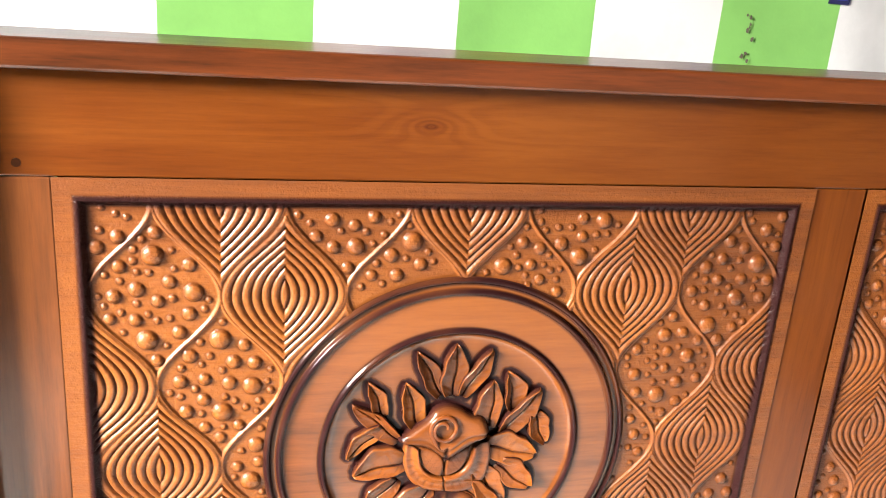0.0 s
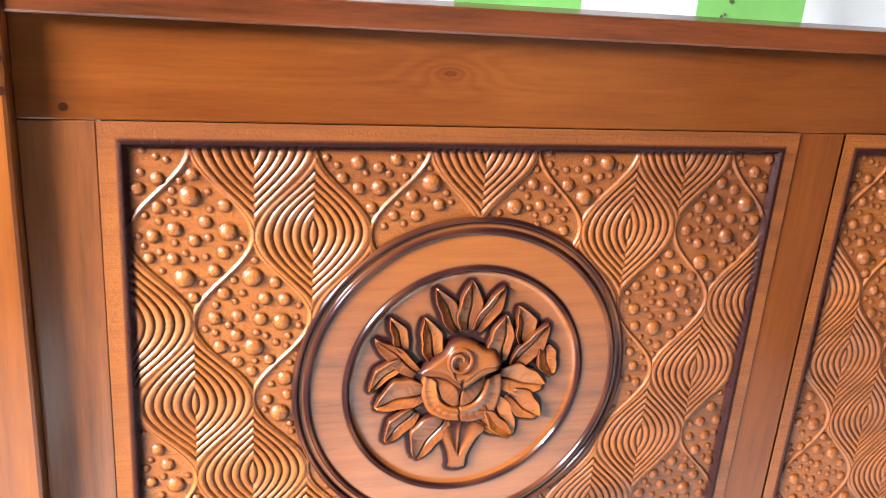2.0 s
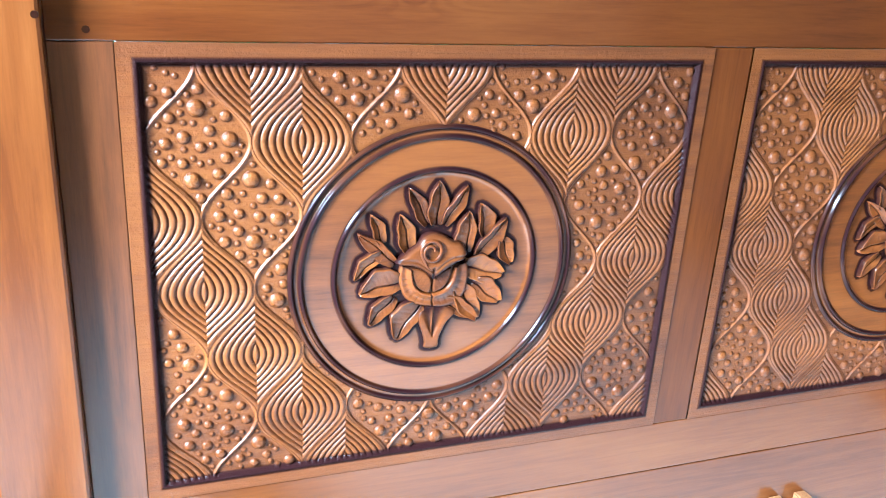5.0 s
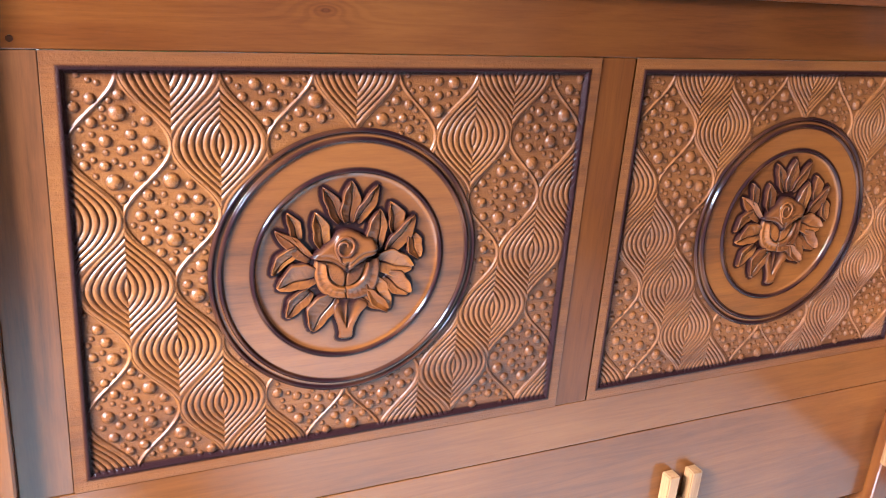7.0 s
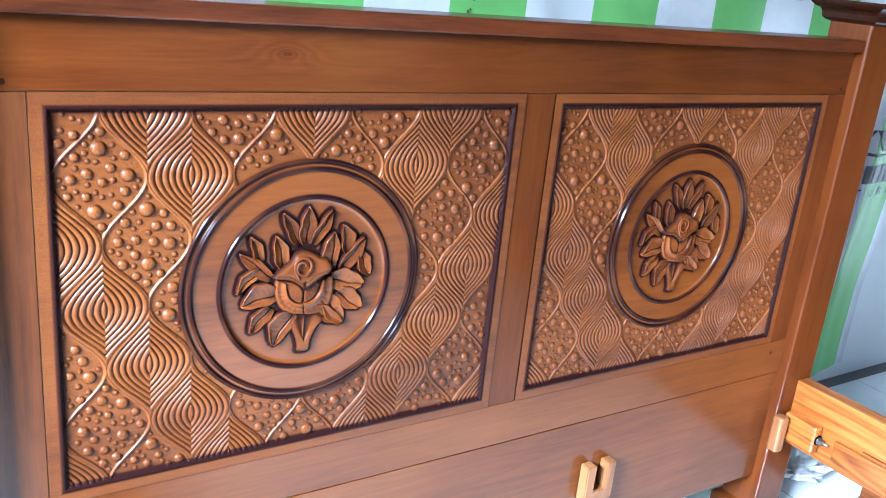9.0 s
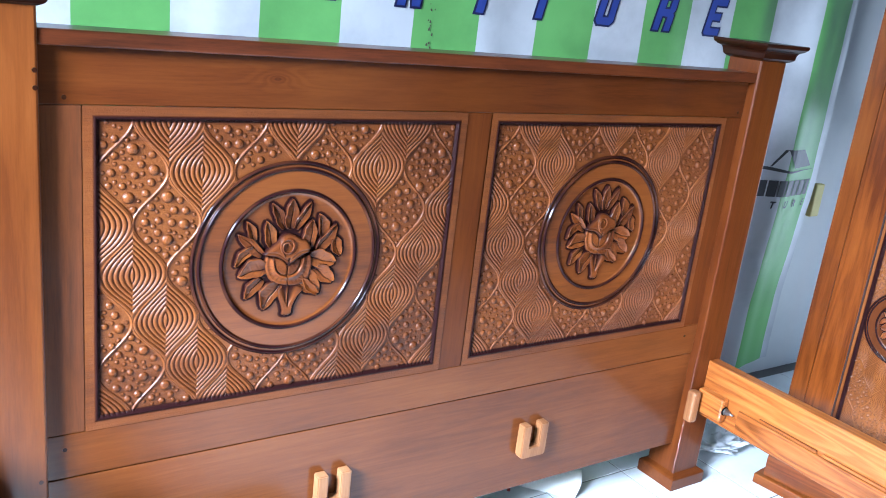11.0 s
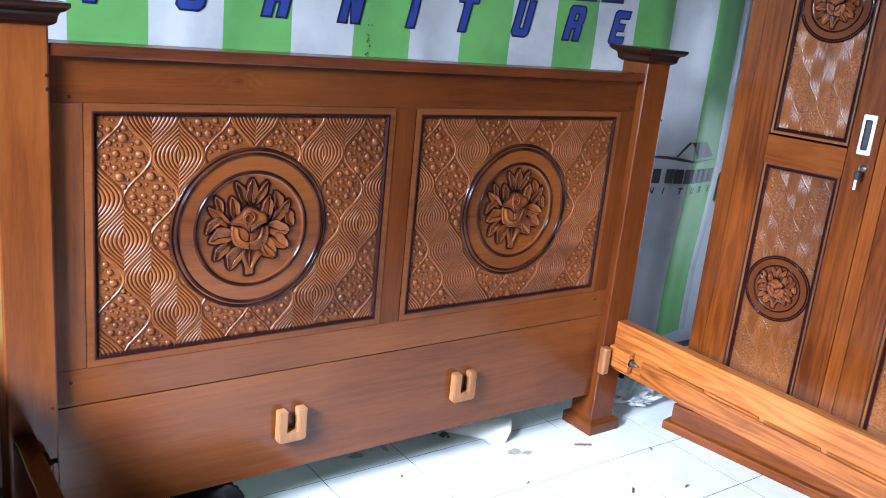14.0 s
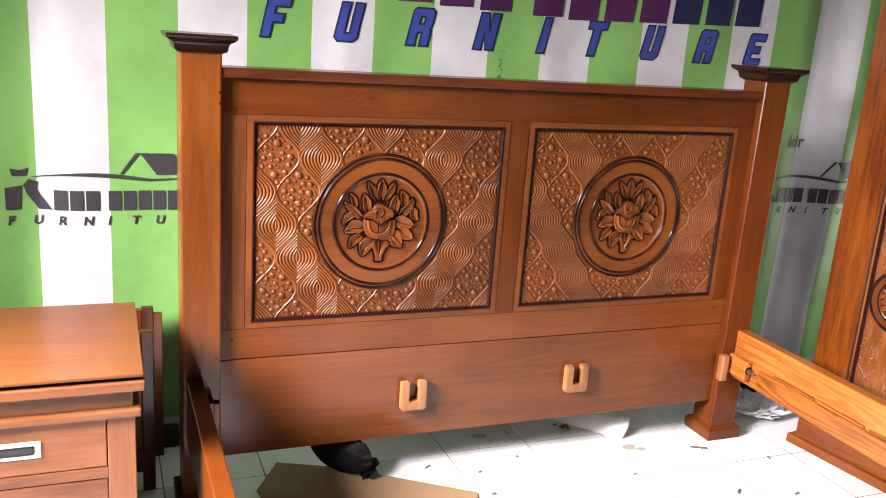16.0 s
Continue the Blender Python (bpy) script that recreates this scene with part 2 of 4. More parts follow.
def banner_material(first, pitch):
    """Printed cloth in upright green and white stripes, with faint creases and grime."""
    n = Nodes("striped_banner")
    co = n.add("ShaderNodeTexCoord").outputs["Object"]
    sep = n.add("ShaderNodeSeparateXYZ")
    n.link(co, sep.inputs[0])
    x = n.math("DIVIDE", n.math("SUBTRACT", sep.outputs[0], first), pitch)
    odd = n.math("FLOORED_MODULO", n.math("FLOOR", x), 2.0)
    grime = n.noise(n.coords((1, 1, 1), False), 3.0, 6.0, 0.65)
    weave = n.noise(n.coords((1, 1, 1), False), 240.0, 2.0)
    white = n.mix(n.ramp(grime, [(0.45, (0, 0, 0)), (0.8, (1, 1, 1))]), (0.58, 0.59, 0.61), (0.38, 0.39, 0.41))
    green = n.mix(n.ramp(grime, [(0.45, (0, 0, 0)), (0.8, (1, 1, 1))]), (0.17, 0.41, 0.11), (0.11, 0.27, 0.075))
    n.set(Base_Color=n.mix(odd, green, white), Roughness=0.42)
    n.bump(n.math("ADD", n.math("MULTIPLY", weave, 0.2), grime), 0.25, 0.004)
    return n.mat


M_TILE, M_BANNER = tile_material(), banner_material(-0.718, 0.1962)


# ---- helpers of the scene ----
def world_of(ob):
    m = ob.matrix_parent_inverse @ ob.matrix_basis if ob.parent else ob.matrix_basis
    return world_of(ob.parent) @ m if ob.parent else m.copy()


def under(ob, parent):
    ob.parent = parent
    ob.matrix_parent_inverse = world_of(parent).inverted()
    return ob


def smooth(me, on=True):
    me.polygons.foreach_set("use_smooth", [on] * len(me.polygons))


def part(name, bm, material, parent=None, label="", at=(0, 0, 0), round_=False):
    """Links a bmesh or a mesh as one object, under a thing or a part."""
    if isinstance(bm, bmesh.types.BMesh):
        me = bpy.data.meshes.new(name)
        bm.to_mesh(me)
        bm.free()
    else:
        me = bm
    if round_:
        smooth(me)
    if not me.materials:
        me.materials.append(material)
    ob = new(name, me)
    ob.matrix_basis = Matrix.Translation(at)
    if parent:
        under(ob, parent)
    return tagged(ob, label)


def thing(name, label, category, at=(0, 0, 0), group="", kind=""):
    ob = new(name)
    ob.empty_display_size = 0.1
    ob.matrix_basis = Matrix.Translation(at)
    return tagged(ob, label, category, group, kind)


def cuboid(sx, sy, sz, bevel=0.002, segments=2):
    bm = bmesh.new()
    bmesh.ops.create_cube(bm, size=1, matrix=Matrix.Diagonal((sx, sy, sz, 1)))
    if bevel:
        bmesh.ops.bevel(bm, geom=bm.edges[:], offset=bevel, segments=segments, profile=0.5, affect="EDGES")
    return bm


def board(name, x, y, z, material, parent=None, bevel=0.002, label=""):
    """A planed board between the given bounds in x, y and z."""
    bm = cuboid(x[1] - x[0], y[1] - y[0], z[1] - z[0], bevel)
    return part(name, bm, material, parent, label, ((x[0] + x[1]) / 2, (y[0] + y[1]) / 2, (z[0] + z[1]) / 2))


def square_turning(steps):
    """Square mouldings piled up: rows of (height, half width)."""
    bm = bmesh.new()
    rings = [[bm.verts.new((sx * h, sy * h, z)) for sx, sy in ((-1, -1), (1, -1), (1, 1), (-1, 1))] for z, h in steps]
    for a, b in zip(rings, rings[1:]):
        for i in range(4):
            bm.faces.new((a[i], a[(i + 1) % 4], b[(i + 1) % 4], b[i]))
    bm.faces.new(rings[0][::-1])
    bm.faces.new(rings[-1])
    return bm


def cylinder(radius, depth, axis="y", sides=16, bevel=0.0):
    bm = bmesh.new()
    turn = {"x": Matrix.Rotation(radians(90), 4, "Y"), "y": Matrix.Rotation(radians(90), 4, "X"), "z": Matrix.Identity(4)}[axis]
    bmesh.ops.create_cone(bm, cap_ends=True, segments=sides, radius1=radius, radius2=radius, depth=depth, matrix=turn)
    if bevel:
        bmesh.ops.bevel(bm, geom=[e for e in bm.edges if len(e.link_faces) == 2 and e.calc_face_angle() > 1], offset=bevel, segments=2, affect="EDGES")
    return bm


def grid_mesh(name, co, stain=None, keep=None):
    """A sheet over a grid of places (rows, columns, 3); keep: which of its faces stay."""
    rows, cols = co.shape[:2]
    i = np.arange(rows * cols).reshape(rows, cols)
    quads = np.stack([i[:-1, :-1], i[:-1, 1:], i[1:, 1:], i[1:, :-1]], -1)
    quads = quads[keep] if keep is not None else quads.reshape(-1, 4)
    used = np.zeros(rows * cols, bool)
    used[quads.ravel()] = True
    renumber = np.cumsum(used) - 1
    pts, quads = co.reshape(-1, 3)[used], renumber[quads]
    me = bpy.data.meshes.new(name)
    me.vertices.add(len(pts))
    me.vertices.foreach_set("co", pts.astype(np.float32).ravel())
    me.loops.add(quads.size)
    me.loops.foreach_set("vertex_index", quads.ravel().astype(np.int32))
    me.polygons.add(len(quads))
    me.polygons.foreach_set("loop_start", np.arange(0, quads.size, 4, dtype=np.int32))
    me.update(calc_edges=True)
    if stain is not None:
        a = me.attributes.new("stain", "FLOAT", "POINT")
        a.data.foreach_set("value", stain.ravel()[used].astype(np.float32))
    smooth(me)
    return me


# ---- carved relief ----
def beads_of(cells, pitch, half, rng, sizes):
    """Beads set into ogee cells, the large ones first, evenly spread and none touching: rows of u, v, radius."""
    out = []
    for uc, vc in cells:
        mine = []
        for radius, most, gap in sizes:
            tries = made = 0
            while made < most and tries < 700:
                tries += 1
                dv = rng.uniform(-half, half)
                h = pitch * (1 + math.cos(math.pi * dv / half)) / 2
                r = radius * rng.uniform(0.86, 1.12)
                room = h - r - 0.0006 * radius / 0.0009 if radius < 0.0025 else h - r - 0.0050
                if room <= 0:
                    continue
                du = rng.uniform(-room, room)
                if all((du - a) ** 2 + (dv - b) ** 2 > (r + c + gap) ** 2 for a, b, c in mine):
                    mine.append((du, dv, r))
                    made += 1
        out += [(uc + a, vc + b, c) for a, b, c in mine]
    return out


def relief(u, v, width, height, first, pitch, half, middle, seed, line, hole, bead_scale=1.0):
    """Heights and painted recess shade of the carved field: ogee cells in slanting bands, in turn full of beads and of
    nested wavy ridges.
    """
    rng = random.Random(seed)
    k0 = np.floor((u - first) / pitch)
    local = u - first - k0 * pitch
    h0 = pitch * (1 + np.cos(np.pi * v / half + np.pi * k0)) / 2
    right = local > h0
    k = k0 + right
    h = np.where(right, pitch - h0, h0)
    d = h - np.abs(u - first - k * pitch)
    par = np.mod(k, 2)
    r = 2 * np.round((v / half - par) / 2) + par
    fold = middle - np.abs(k - middle)
    beaded = np.mod((fold - r) / 2, 2) < 0.5
    wander = 0.05 * np.sin(61 * u + 23 * v) + 0.04 * np.sin(97 * v - 31 * u)
    f = np.mod(d / line + wander, 1.0)
    ridge = 1 - np.abs(2 * f ** 0.82 - 1) ** 2.3
    lines = (0.0034 * min(1.0, line / 0.0092) * ridge ** 0.8 + 0.0004 * np.sin(37 * u) * np.sin(29 * v + 2)) * np.clip(d / 0.002, 0.3, 1)
    fine = min(1.0, line / 0.0092)
    rib = 0.0027 * fine ** 0.5 * np.clip(1 - (d / (0.0027 * fine ** 0.5)) ** 2, 0, 1) ** 0.7
    z = np.maximum(np.where(beaded, 0.0, lines), rib)
    # Shade painted into the colour along the groove bottoms.
    recess_shade = np.where(beaded, 0.0, 0.70 * np.exp(-(np.minimum(f, 1 - f) / 0.11) ** 2))
    cells = []
    for kk in range(-1, int(width / pitch) + 3):
        for rr in range(-1, int(height / half) + 3):
            if (kk + rr) % 2 == 0 and ((middle - abs(kk - middle) - rr) // 2) % 2 == 0:
                cells.append((first + kk * pitch, rr * half))
    s = bead_scale
    grain = np.random.default_rng(seed).normal(0, 1, u.shape)
    z = z + 0.00005 * fine * grain * (z > 0.0005)
    step_u, step_v = u[0, 1] - u[0, 0], v[1, 0] - v[0, 0]
    for bu, bv, br in beads_of(cells, pitch, half, rng, ((0.0090 * s, 3, 0.020 * s), (0.0065 * s, 12, 0.0060 * s), (0.0036 * s, 30, 0.0030 * s))):
        if not (br < bu < width - br and br < bv < height - br) or math.hypot(bu - hole[0], bv - hole[1]) < hole[2] + br:
            continue
        far = br + 0.0030 * s
        i0, i1 = max(0, int((bu - u[0, 0] - far) / step_u)), int((bu - u[0, 0] + far) / step_u) + 2
        j0, j1 = max(0, int((bv - v[0, 0] - far) / step_v)), int((bv - v[0, 0] + far) / step_v) + 2
        away = np.hypot(u[j0:j1, i0:i1] - bu, v[j0:j1, i0:i1] - bv)
        q = np.clip(1 - (away / br) ** 2, 0, 1)
        z[j0:j1, i0:i1] = np.maximum(z[j0:j1, i0:i1], (0.58 * br * (1 + 0.10 * math.sin(bu * 9000)) + 0.00016 * s * grain[j0:j1, i0:i1]) * q ** 0.5)
        # A ring of painted shade round the bead's foot.
        recess_shade[j0:j1, i0:i1] = np.maximum(recess_shade[j0:j1, i0:i1], 0.55 * np.exp(-((away - br) / (0.0014 * s)) ** 2))
    return z, recess_shade


def carved_field(name, width, height, border, step, hole, stain_width, **how):
    """The carved board: flat border, dark lip, sunk field; the medallion's round left open. Local x, z; the face looks to -y."""
    su, sv = width + 2 * border, height + 2 * border
    u = np.linspace(-border, width + border, int(su / step) + 1)
    v = np.linspace(-border, height + border, int(sv / step) + 1)
    u, v = np.meshgrid(u, v)
    e = np.minimum(np.minimum(u, width - u), np.minimum(v, height - v))
    field, recess_shade = relief(u, v, width, height, hole=hole, **how)
    field = field * np.clip(e / 0.004, 0, 1)
    sunk = np.clip(e / 0.004, 0, 1)
    lip = 0.0012 * np.exp(-((e + 0.002) / 0.0024) ** 2)
    worn = 0.0003 * np.sin(41 * u + 3) * np.sin(57 * v)
    y = 0.0055 * sunk - field - lip + worn * (sunk > 0.5)
    rim = np.hypot(u - hole[0], v - hole[1]) - hole[2]
    ragged = 1 + 0.35 * np.sin(31 * u + 2 * np.sin(17 * v)) * np.sin(29 * v + 1)
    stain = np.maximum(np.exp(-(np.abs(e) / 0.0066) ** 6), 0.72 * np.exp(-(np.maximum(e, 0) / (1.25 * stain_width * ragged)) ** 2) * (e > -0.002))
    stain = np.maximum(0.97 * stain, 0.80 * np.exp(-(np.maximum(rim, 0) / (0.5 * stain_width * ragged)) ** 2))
    stain = np.maximum(stain, np.where(e < -0.003, 0.10, recess_shade * (e > 0)))
    for seam in (0.037, 0.62 * height):
        stain = np.maximum(stain, 0.28 * np.exp(-((v - seam - 0.0006 * np.sin(9 * u)) / 0.0009) ** 2) * (width > height))
    co = np.stack([u - width / 2, y, height / 2 - v], -1)
    keep = np.hypot((u[:-1, :-1] + u[1:, 1:]) / 2 - hole[0], (v[:-1, :-1] + v[1:, 1:]) / 2 - hole[1]) > hole[2] - 0.001
    return grid_mesh(name, co, stain, keep)


OUTLINES = []


def medallion_mesh(radius, flower_scale):
    """The turned round: dark double bead outside, flat ring, dark bead, sunk floor, rubbed dark round the flower's edges."""
    s = radius / 0.196
    r = np.concatenate([np.linspace(0, 0.126, 100), np.linspace(0.1272, 0.200, 84)]) * s
    q = r / s
    bead = lambda at, w, h: h * np.sqrt(np.clip(1 - ((q - at) / w) ** 2, 0, 1))
    y = 0.0030 * (1 / (1 + np.exp(-(q - 0.1350) / 0.0012)))
    y = y + bead(0.1400, 0.0030, 0.0034) + bead(0.1835, 0.0030, 0.0036) + bead(0.1955, 0.0030, 0.0036) - 0.0020 * np.clip((q - 0.1860) / 0.002, 0, 1)
    band = lambda at, w: np.exp(-(np.abs(q - at) / w) ** 6)
    dark = 0.97 * np.maximum(np.maximum(band(0.1404, 0.0047), band(0.1832, 0.0047)), band(0.1960, 0.0055)) + 0.18 * np.exp(-((q - 0.189) / 0.008) ** 2) + 0.22 * np.exp(-((q - 0.142) / 0.007) ** 2)
    a = np.linspace(0, 2 * np.pi, 361)
    rr, aa = np.meshgrid(r, a)
    x, z = rr * np.sin(aa), rr * np.cos(aa)
    patch = 0.85 + 0.15 * np.sin(3 * aa + 1) * np.sin(7 * aa)
    stain = np.clip(np.broadcast_to(dark, rr.shape) * patch, 0, 0.97)
    cloud = 0.5 + 0.5 * np.sin(40 * x + 2 * np.sin(60 * z)) * np.sin(33 * z + 1)
    stain = np.maximum(stain, np.where(rr < 0.135 * s, 0.15 * cloud, 0.05))
    stain = np.clip(stain + (0.28 if s < 0.9 else 0.0), 0, 0.97)
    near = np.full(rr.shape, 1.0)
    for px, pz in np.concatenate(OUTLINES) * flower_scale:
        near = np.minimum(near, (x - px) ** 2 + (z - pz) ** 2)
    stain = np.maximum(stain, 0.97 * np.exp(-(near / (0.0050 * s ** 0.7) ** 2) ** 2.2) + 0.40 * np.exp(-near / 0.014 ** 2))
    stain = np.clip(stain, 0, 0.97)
    co = np.stack([x, 0.0045 - np.broadcast_to(y, rr.shape) * s ** 0.5, z], -1)
    return grid_mesh("medallion", co, stain)


def leaf_mesh(base, tip, left, right, rise=0.013):
    """A carved leaf: a raised rim, dished halves with proud side veins, a cut midrib, dark-rubbed edges. Millimetres in the medallion's plane."""
    b, t = np.array(base) * 0.001, np.array(tip) * 0.001
    axis = t - b
    size = np.linalg.norm(axis)
    side = np.array((-axis[1], axis[0])) / size
    half = np.concatenate([np.linspace(0, 0.24, 7), np.linspace(0.3, 0.78, 7), np.linspace(0.82, 1, 8)])
    s, c = np.meshgrid(np.linspace(0, 1, 44), np.concatenate([-half[:0:-1], half]))
    shape = np.sin(np.pi * np.clip(0.10 + 0.90 * s, 0, 1) ** 0.95) ** 0.66
    wide = np.where(c > 0, left, right) * 0.00097 * shape * (1 + 0.04 * np.sin(17 * s + 2 * np.sign(c)))
    off = wide * c + 0.0012 * np.sin(2.6 * np.pi * s)
    x = b[0] + axis[0] * s + side[0] * off
    z = b[1] + axis[1] * s + side[1] * off
    k = np.abs(c)
    wall = (1 - k ** 26) ** 0.6
    dish = 0.50 + 0.50 * k ** 2.2
    ends = np.clip(s / 0.05, 0, 1) ** 0.5 * np.clip((1 - s) / 0.05, 0, 1) ** 0.5
    cross = np.mod(s * 3.4 - 0.45 * k + 0.2 * np.sign(c), 1) - 0.5
    ribs = 0.0004 * np.exp(-(cross / 0.08) ** 2) * np.clip((0.86 - k) / 0.1, 0, 1) * np.clip((k - 0.14) / 0.1, 0, 1)
    cuts = 0.0005 * np.exp(-((cross - 0.24) / 0.06) ** 2) * np.clip((0.8 - k) / 0.1, 0, 1)
    midrib = 0.0030 * np.exp(-(c / 0.075) ** 2) * (s < 0.95)
    tilt = 1 + 0.34 * c * np.sign(side[1] - 0.6 * side[0])
    y = 0.005 - (rise * wall * dish * ends * tilt * (0.68 + 0.32 * s) + (ribs - cuts - midrib) * wall)
    OUTLINES.append(np.stack([x[[0, -1]].ravel(), z[[0, -1]].ravel()], -1)[::2])
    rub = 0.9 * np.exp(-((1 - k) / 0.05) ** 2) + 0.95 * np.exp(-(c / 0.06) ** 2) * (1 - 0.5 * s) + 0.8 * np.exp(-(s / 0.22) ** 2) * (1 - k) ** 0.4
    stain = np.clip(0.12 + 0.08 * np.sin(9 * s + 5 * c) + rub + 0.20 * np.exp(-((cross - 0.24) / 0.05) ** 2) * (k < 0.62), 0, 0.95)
    return grid_mesh("leaf", np.stack([x, y, z], -1), stain)


def rounded(outline, steps=8, closed=True):
    """A smooth line through corners given in millimetres."""
    p = np.array(outline, float) * 0.001
    n = len(p)
    t = np.linspace(0, n, n * steps, endpoint=False) if closed else np.linspace(0, n - 1, (n - 1) * steps + 1)
    i = np.minimum(t.astype(int), n - 1 if closed else n - 2)
    f = (t - i)[:, None]
    at = (lambda j: p[j % n]) if closed else (lambda j: p[np.clip(j, 0, n - 1)])
    a, b, c, d = at(i - 1), at(i), at(i + 1), at(i + 2)
    return 0.5 * (2 * b + (c - a) * f + (2 * a - 5 * b + 4 * c - d) * f ** 2 + (3 * b - a - 3 * c + d) * f ** 3)


def puff_mesh(name, outline, rise, dish=0.0, floor=0.005, tilt=0.0, core=0.0, rings=16, lines=0, shape=None):
    """A carved petal or stem: a closed outline, swelling from its edge; dish sinks its middle, lines cuts fine creases,
    core paints a cavity's shade inside.
    """
    edge = rounded(outline)
    edge = np.vstack([edge, edge[:1]])
    mid = edge[:-1].mean(0)
    OUTLINES.append(edge)
    s = (np.linspace(0, 1, rings) ** 1.4)[:, None]
    x = mid[0] + (edge[:, 0] - mid[0]) * (1 - s)
    z = mid[1] + (edge[:, 1] - mid[1]) * (1 - s)
    swell = (1 - (1 - s) ** 14) ** 0.6 - dish * s ** 1.2
    y = floor - rise * swell - tilt * (z - mid[1])
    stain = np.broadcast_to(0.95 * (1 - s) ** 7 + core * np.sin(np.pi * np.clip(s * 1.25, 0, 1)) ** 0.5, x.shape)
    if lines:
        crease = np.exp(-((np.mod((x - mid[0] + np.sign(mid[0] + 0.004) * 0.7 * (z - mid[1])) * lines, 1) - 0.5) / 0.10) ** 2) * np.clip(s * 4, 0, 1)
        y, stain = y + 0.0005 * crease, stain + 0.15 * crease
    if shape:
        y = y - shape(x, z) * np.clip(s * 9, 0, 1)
        # Shade painted into the hollows and folded lip, darker the deeper they go.
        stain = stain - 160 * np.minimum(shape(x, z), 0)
    return grid_mesh(name, np.stack([x, y, z], -1), np.clip(stain + 0.08, 0, 0.95))


def cup_mesh(outer, inner, rise, name="petal"):
    """One broad outer petal of the rose: a band that swells between two edges, with short creases running in from the outside."""
    a, b = rounded(outer, 10, False), rounded(inner, 12, False)
    b = b[np.linspace(0, len(b) - 1, len(a)).round().astype(int)]
    OUTLINES.append(a[::3])
    w = np.linspace(0, 1, 22)[:, None]
    x, z = a[:, 0] * (1 - w) + b[:, 0] * w, a[:, 1] * (1 - w) + b[:, 1] * w
    along = np.linspace(0, 1, len(a))[None, :]
    body = (1 - (1 - w) ** 8) ** 0.6 * (1 - w ** 14) ** 0.6 * (0.62 + 0.38 * w - 0.30 * np.sin(np.pi * w) ** 2)
    crease = np.exp(-((np.mod(along * 9, 1) - 0.5) / 0.13) ** 2) * np.sin(np.pi * np.clip(w * 1.25 - 0.1, 0, 1)) ** 2 * (along > 0.25) * (along < 0.9)
    frill = 1 + 0.10 * np.sin(7.5 * along + 1.0) * (1 - w)
    y = 0.005 - rise * frill * body * np.clip((1.02 - along) / 0.05, 0.3, 1) ** 0.5 + 0.0010 * crease
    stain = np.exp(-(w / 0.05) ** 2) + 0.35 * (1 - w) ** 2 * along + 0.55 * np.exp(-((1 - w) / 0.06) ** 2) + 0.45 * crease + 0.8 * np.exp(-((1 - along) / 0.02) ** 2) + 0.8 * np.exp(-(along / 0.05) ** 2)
    return grid_mesh(name, np.stack([x, y, z], -1), np.clip(stain, 0, 0.95))


def curl_mesh():
    """The rolled heart of the rose: a cord that climbs from the lip, round, and in on itself."""
    t = np.linspace(0, 1, 120)
    ang = -1.45 - t * 2 * np.pi * 1.75
    rad = 0.0138 * np.clip(1 - 1.55 * np.clip(t - 0.55, 0, 1), 0.3, 1) * (1 + 0.85 * np.exp(-(t / 0.05) ** 2))
    cx, cz = -0.0135 + rad * np.cos(ang) * 0.97, 0.0335 + rad * np.sin(ang) * (1.02)
    ph = np.linspace(0, 2 * np.pi, 11)
    thick = 0.0028 * (1 - 0.3 * t) * np.clip(t / 0.05, 0.25, 1)
    tt, pp = np.meshgrid(t, ph)
    th = np.broadcast_to(thick, tt.shape)
    x = cx + np.cos(pp) * th * np.cos(ang)
    z = cz + np.cos(pp) * th * np.sin(ang)
    y = -0.0175 - 0.002 * t - np.sin(pp) * th
    # The cord darkens down its sides, towards the hood.
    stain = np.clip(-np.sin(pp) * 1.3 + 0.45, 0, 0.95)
    return grid_mesh("curl", np.stack([x, y, z], -1), stain)


# base, tip, and how far each side stands out from the midrib
UPPER_LEAVES = (
    ((-75, 43), (-92, 84), 9, 11), ((-74, 31), (-114, -4), 6, 16), ((-56, 14), (-108, 60), 14, 10), ((-38, 29), (-53, 82), 14, 14), ((41, 23), (42, 81), 22, 11), ((64, 44), (56, 91), 8, 20),
    ((90, 40), (104, 2), 14, 13), ((54, 15), (95, 69), 12, 17), ((-14, 65), (-43, 117), 12, 11), ((6, 63), (37, 117), 11, 12), ((-3, 63), (-2, 124), 17, 14),
)
LOWER_LEAVES = (
    ((-57, -32), (-93, -70), 13, 16), ((-20, -46), (-55, -96), 13, 29), ((-47, -12), (-106, -24), 14, 29), ((8, -46), (60, -76), 20, 7), ((52, -21), (92, -54), 22, 13), ((30, -24), (61, -77), 20, 17), ((37, 3), (96, -13), 25, 18),
)
CUP = ((-49, 8), (-49, -4), (-46, -20), (-39, -34), (-23, -43), (-3, -47), (12, -48), (28, -45), (37, -34), (40, -10), (38, 8), (20, 12), (-28, 12))
CUP_LEFT = (((-52, 13), (-54, -1), (-51, -19), (-42, -37), (-25, -47), (-4, -51)), ((-36, 6), (-34, -6), (-30, -17), (-20, -26), (-8, -30)))
CUP_RIGHT = (((42, 11), (45, -10), (41, -36), (30, -49), (12, -53), (-4, -51)), ((22, 5), (18, -13), (8, -25), (-8, -30)))
HOOD = ((-60, 17), (-47, 30), (-31, 42), (-22, 53), (-9, 57), (6, 53), (19, 45), (32, 40), (39, 26), (36, 17), (24, 12), (10, 2), (-4, -6), (-8, -9), (-20, 2), (-37, 11))
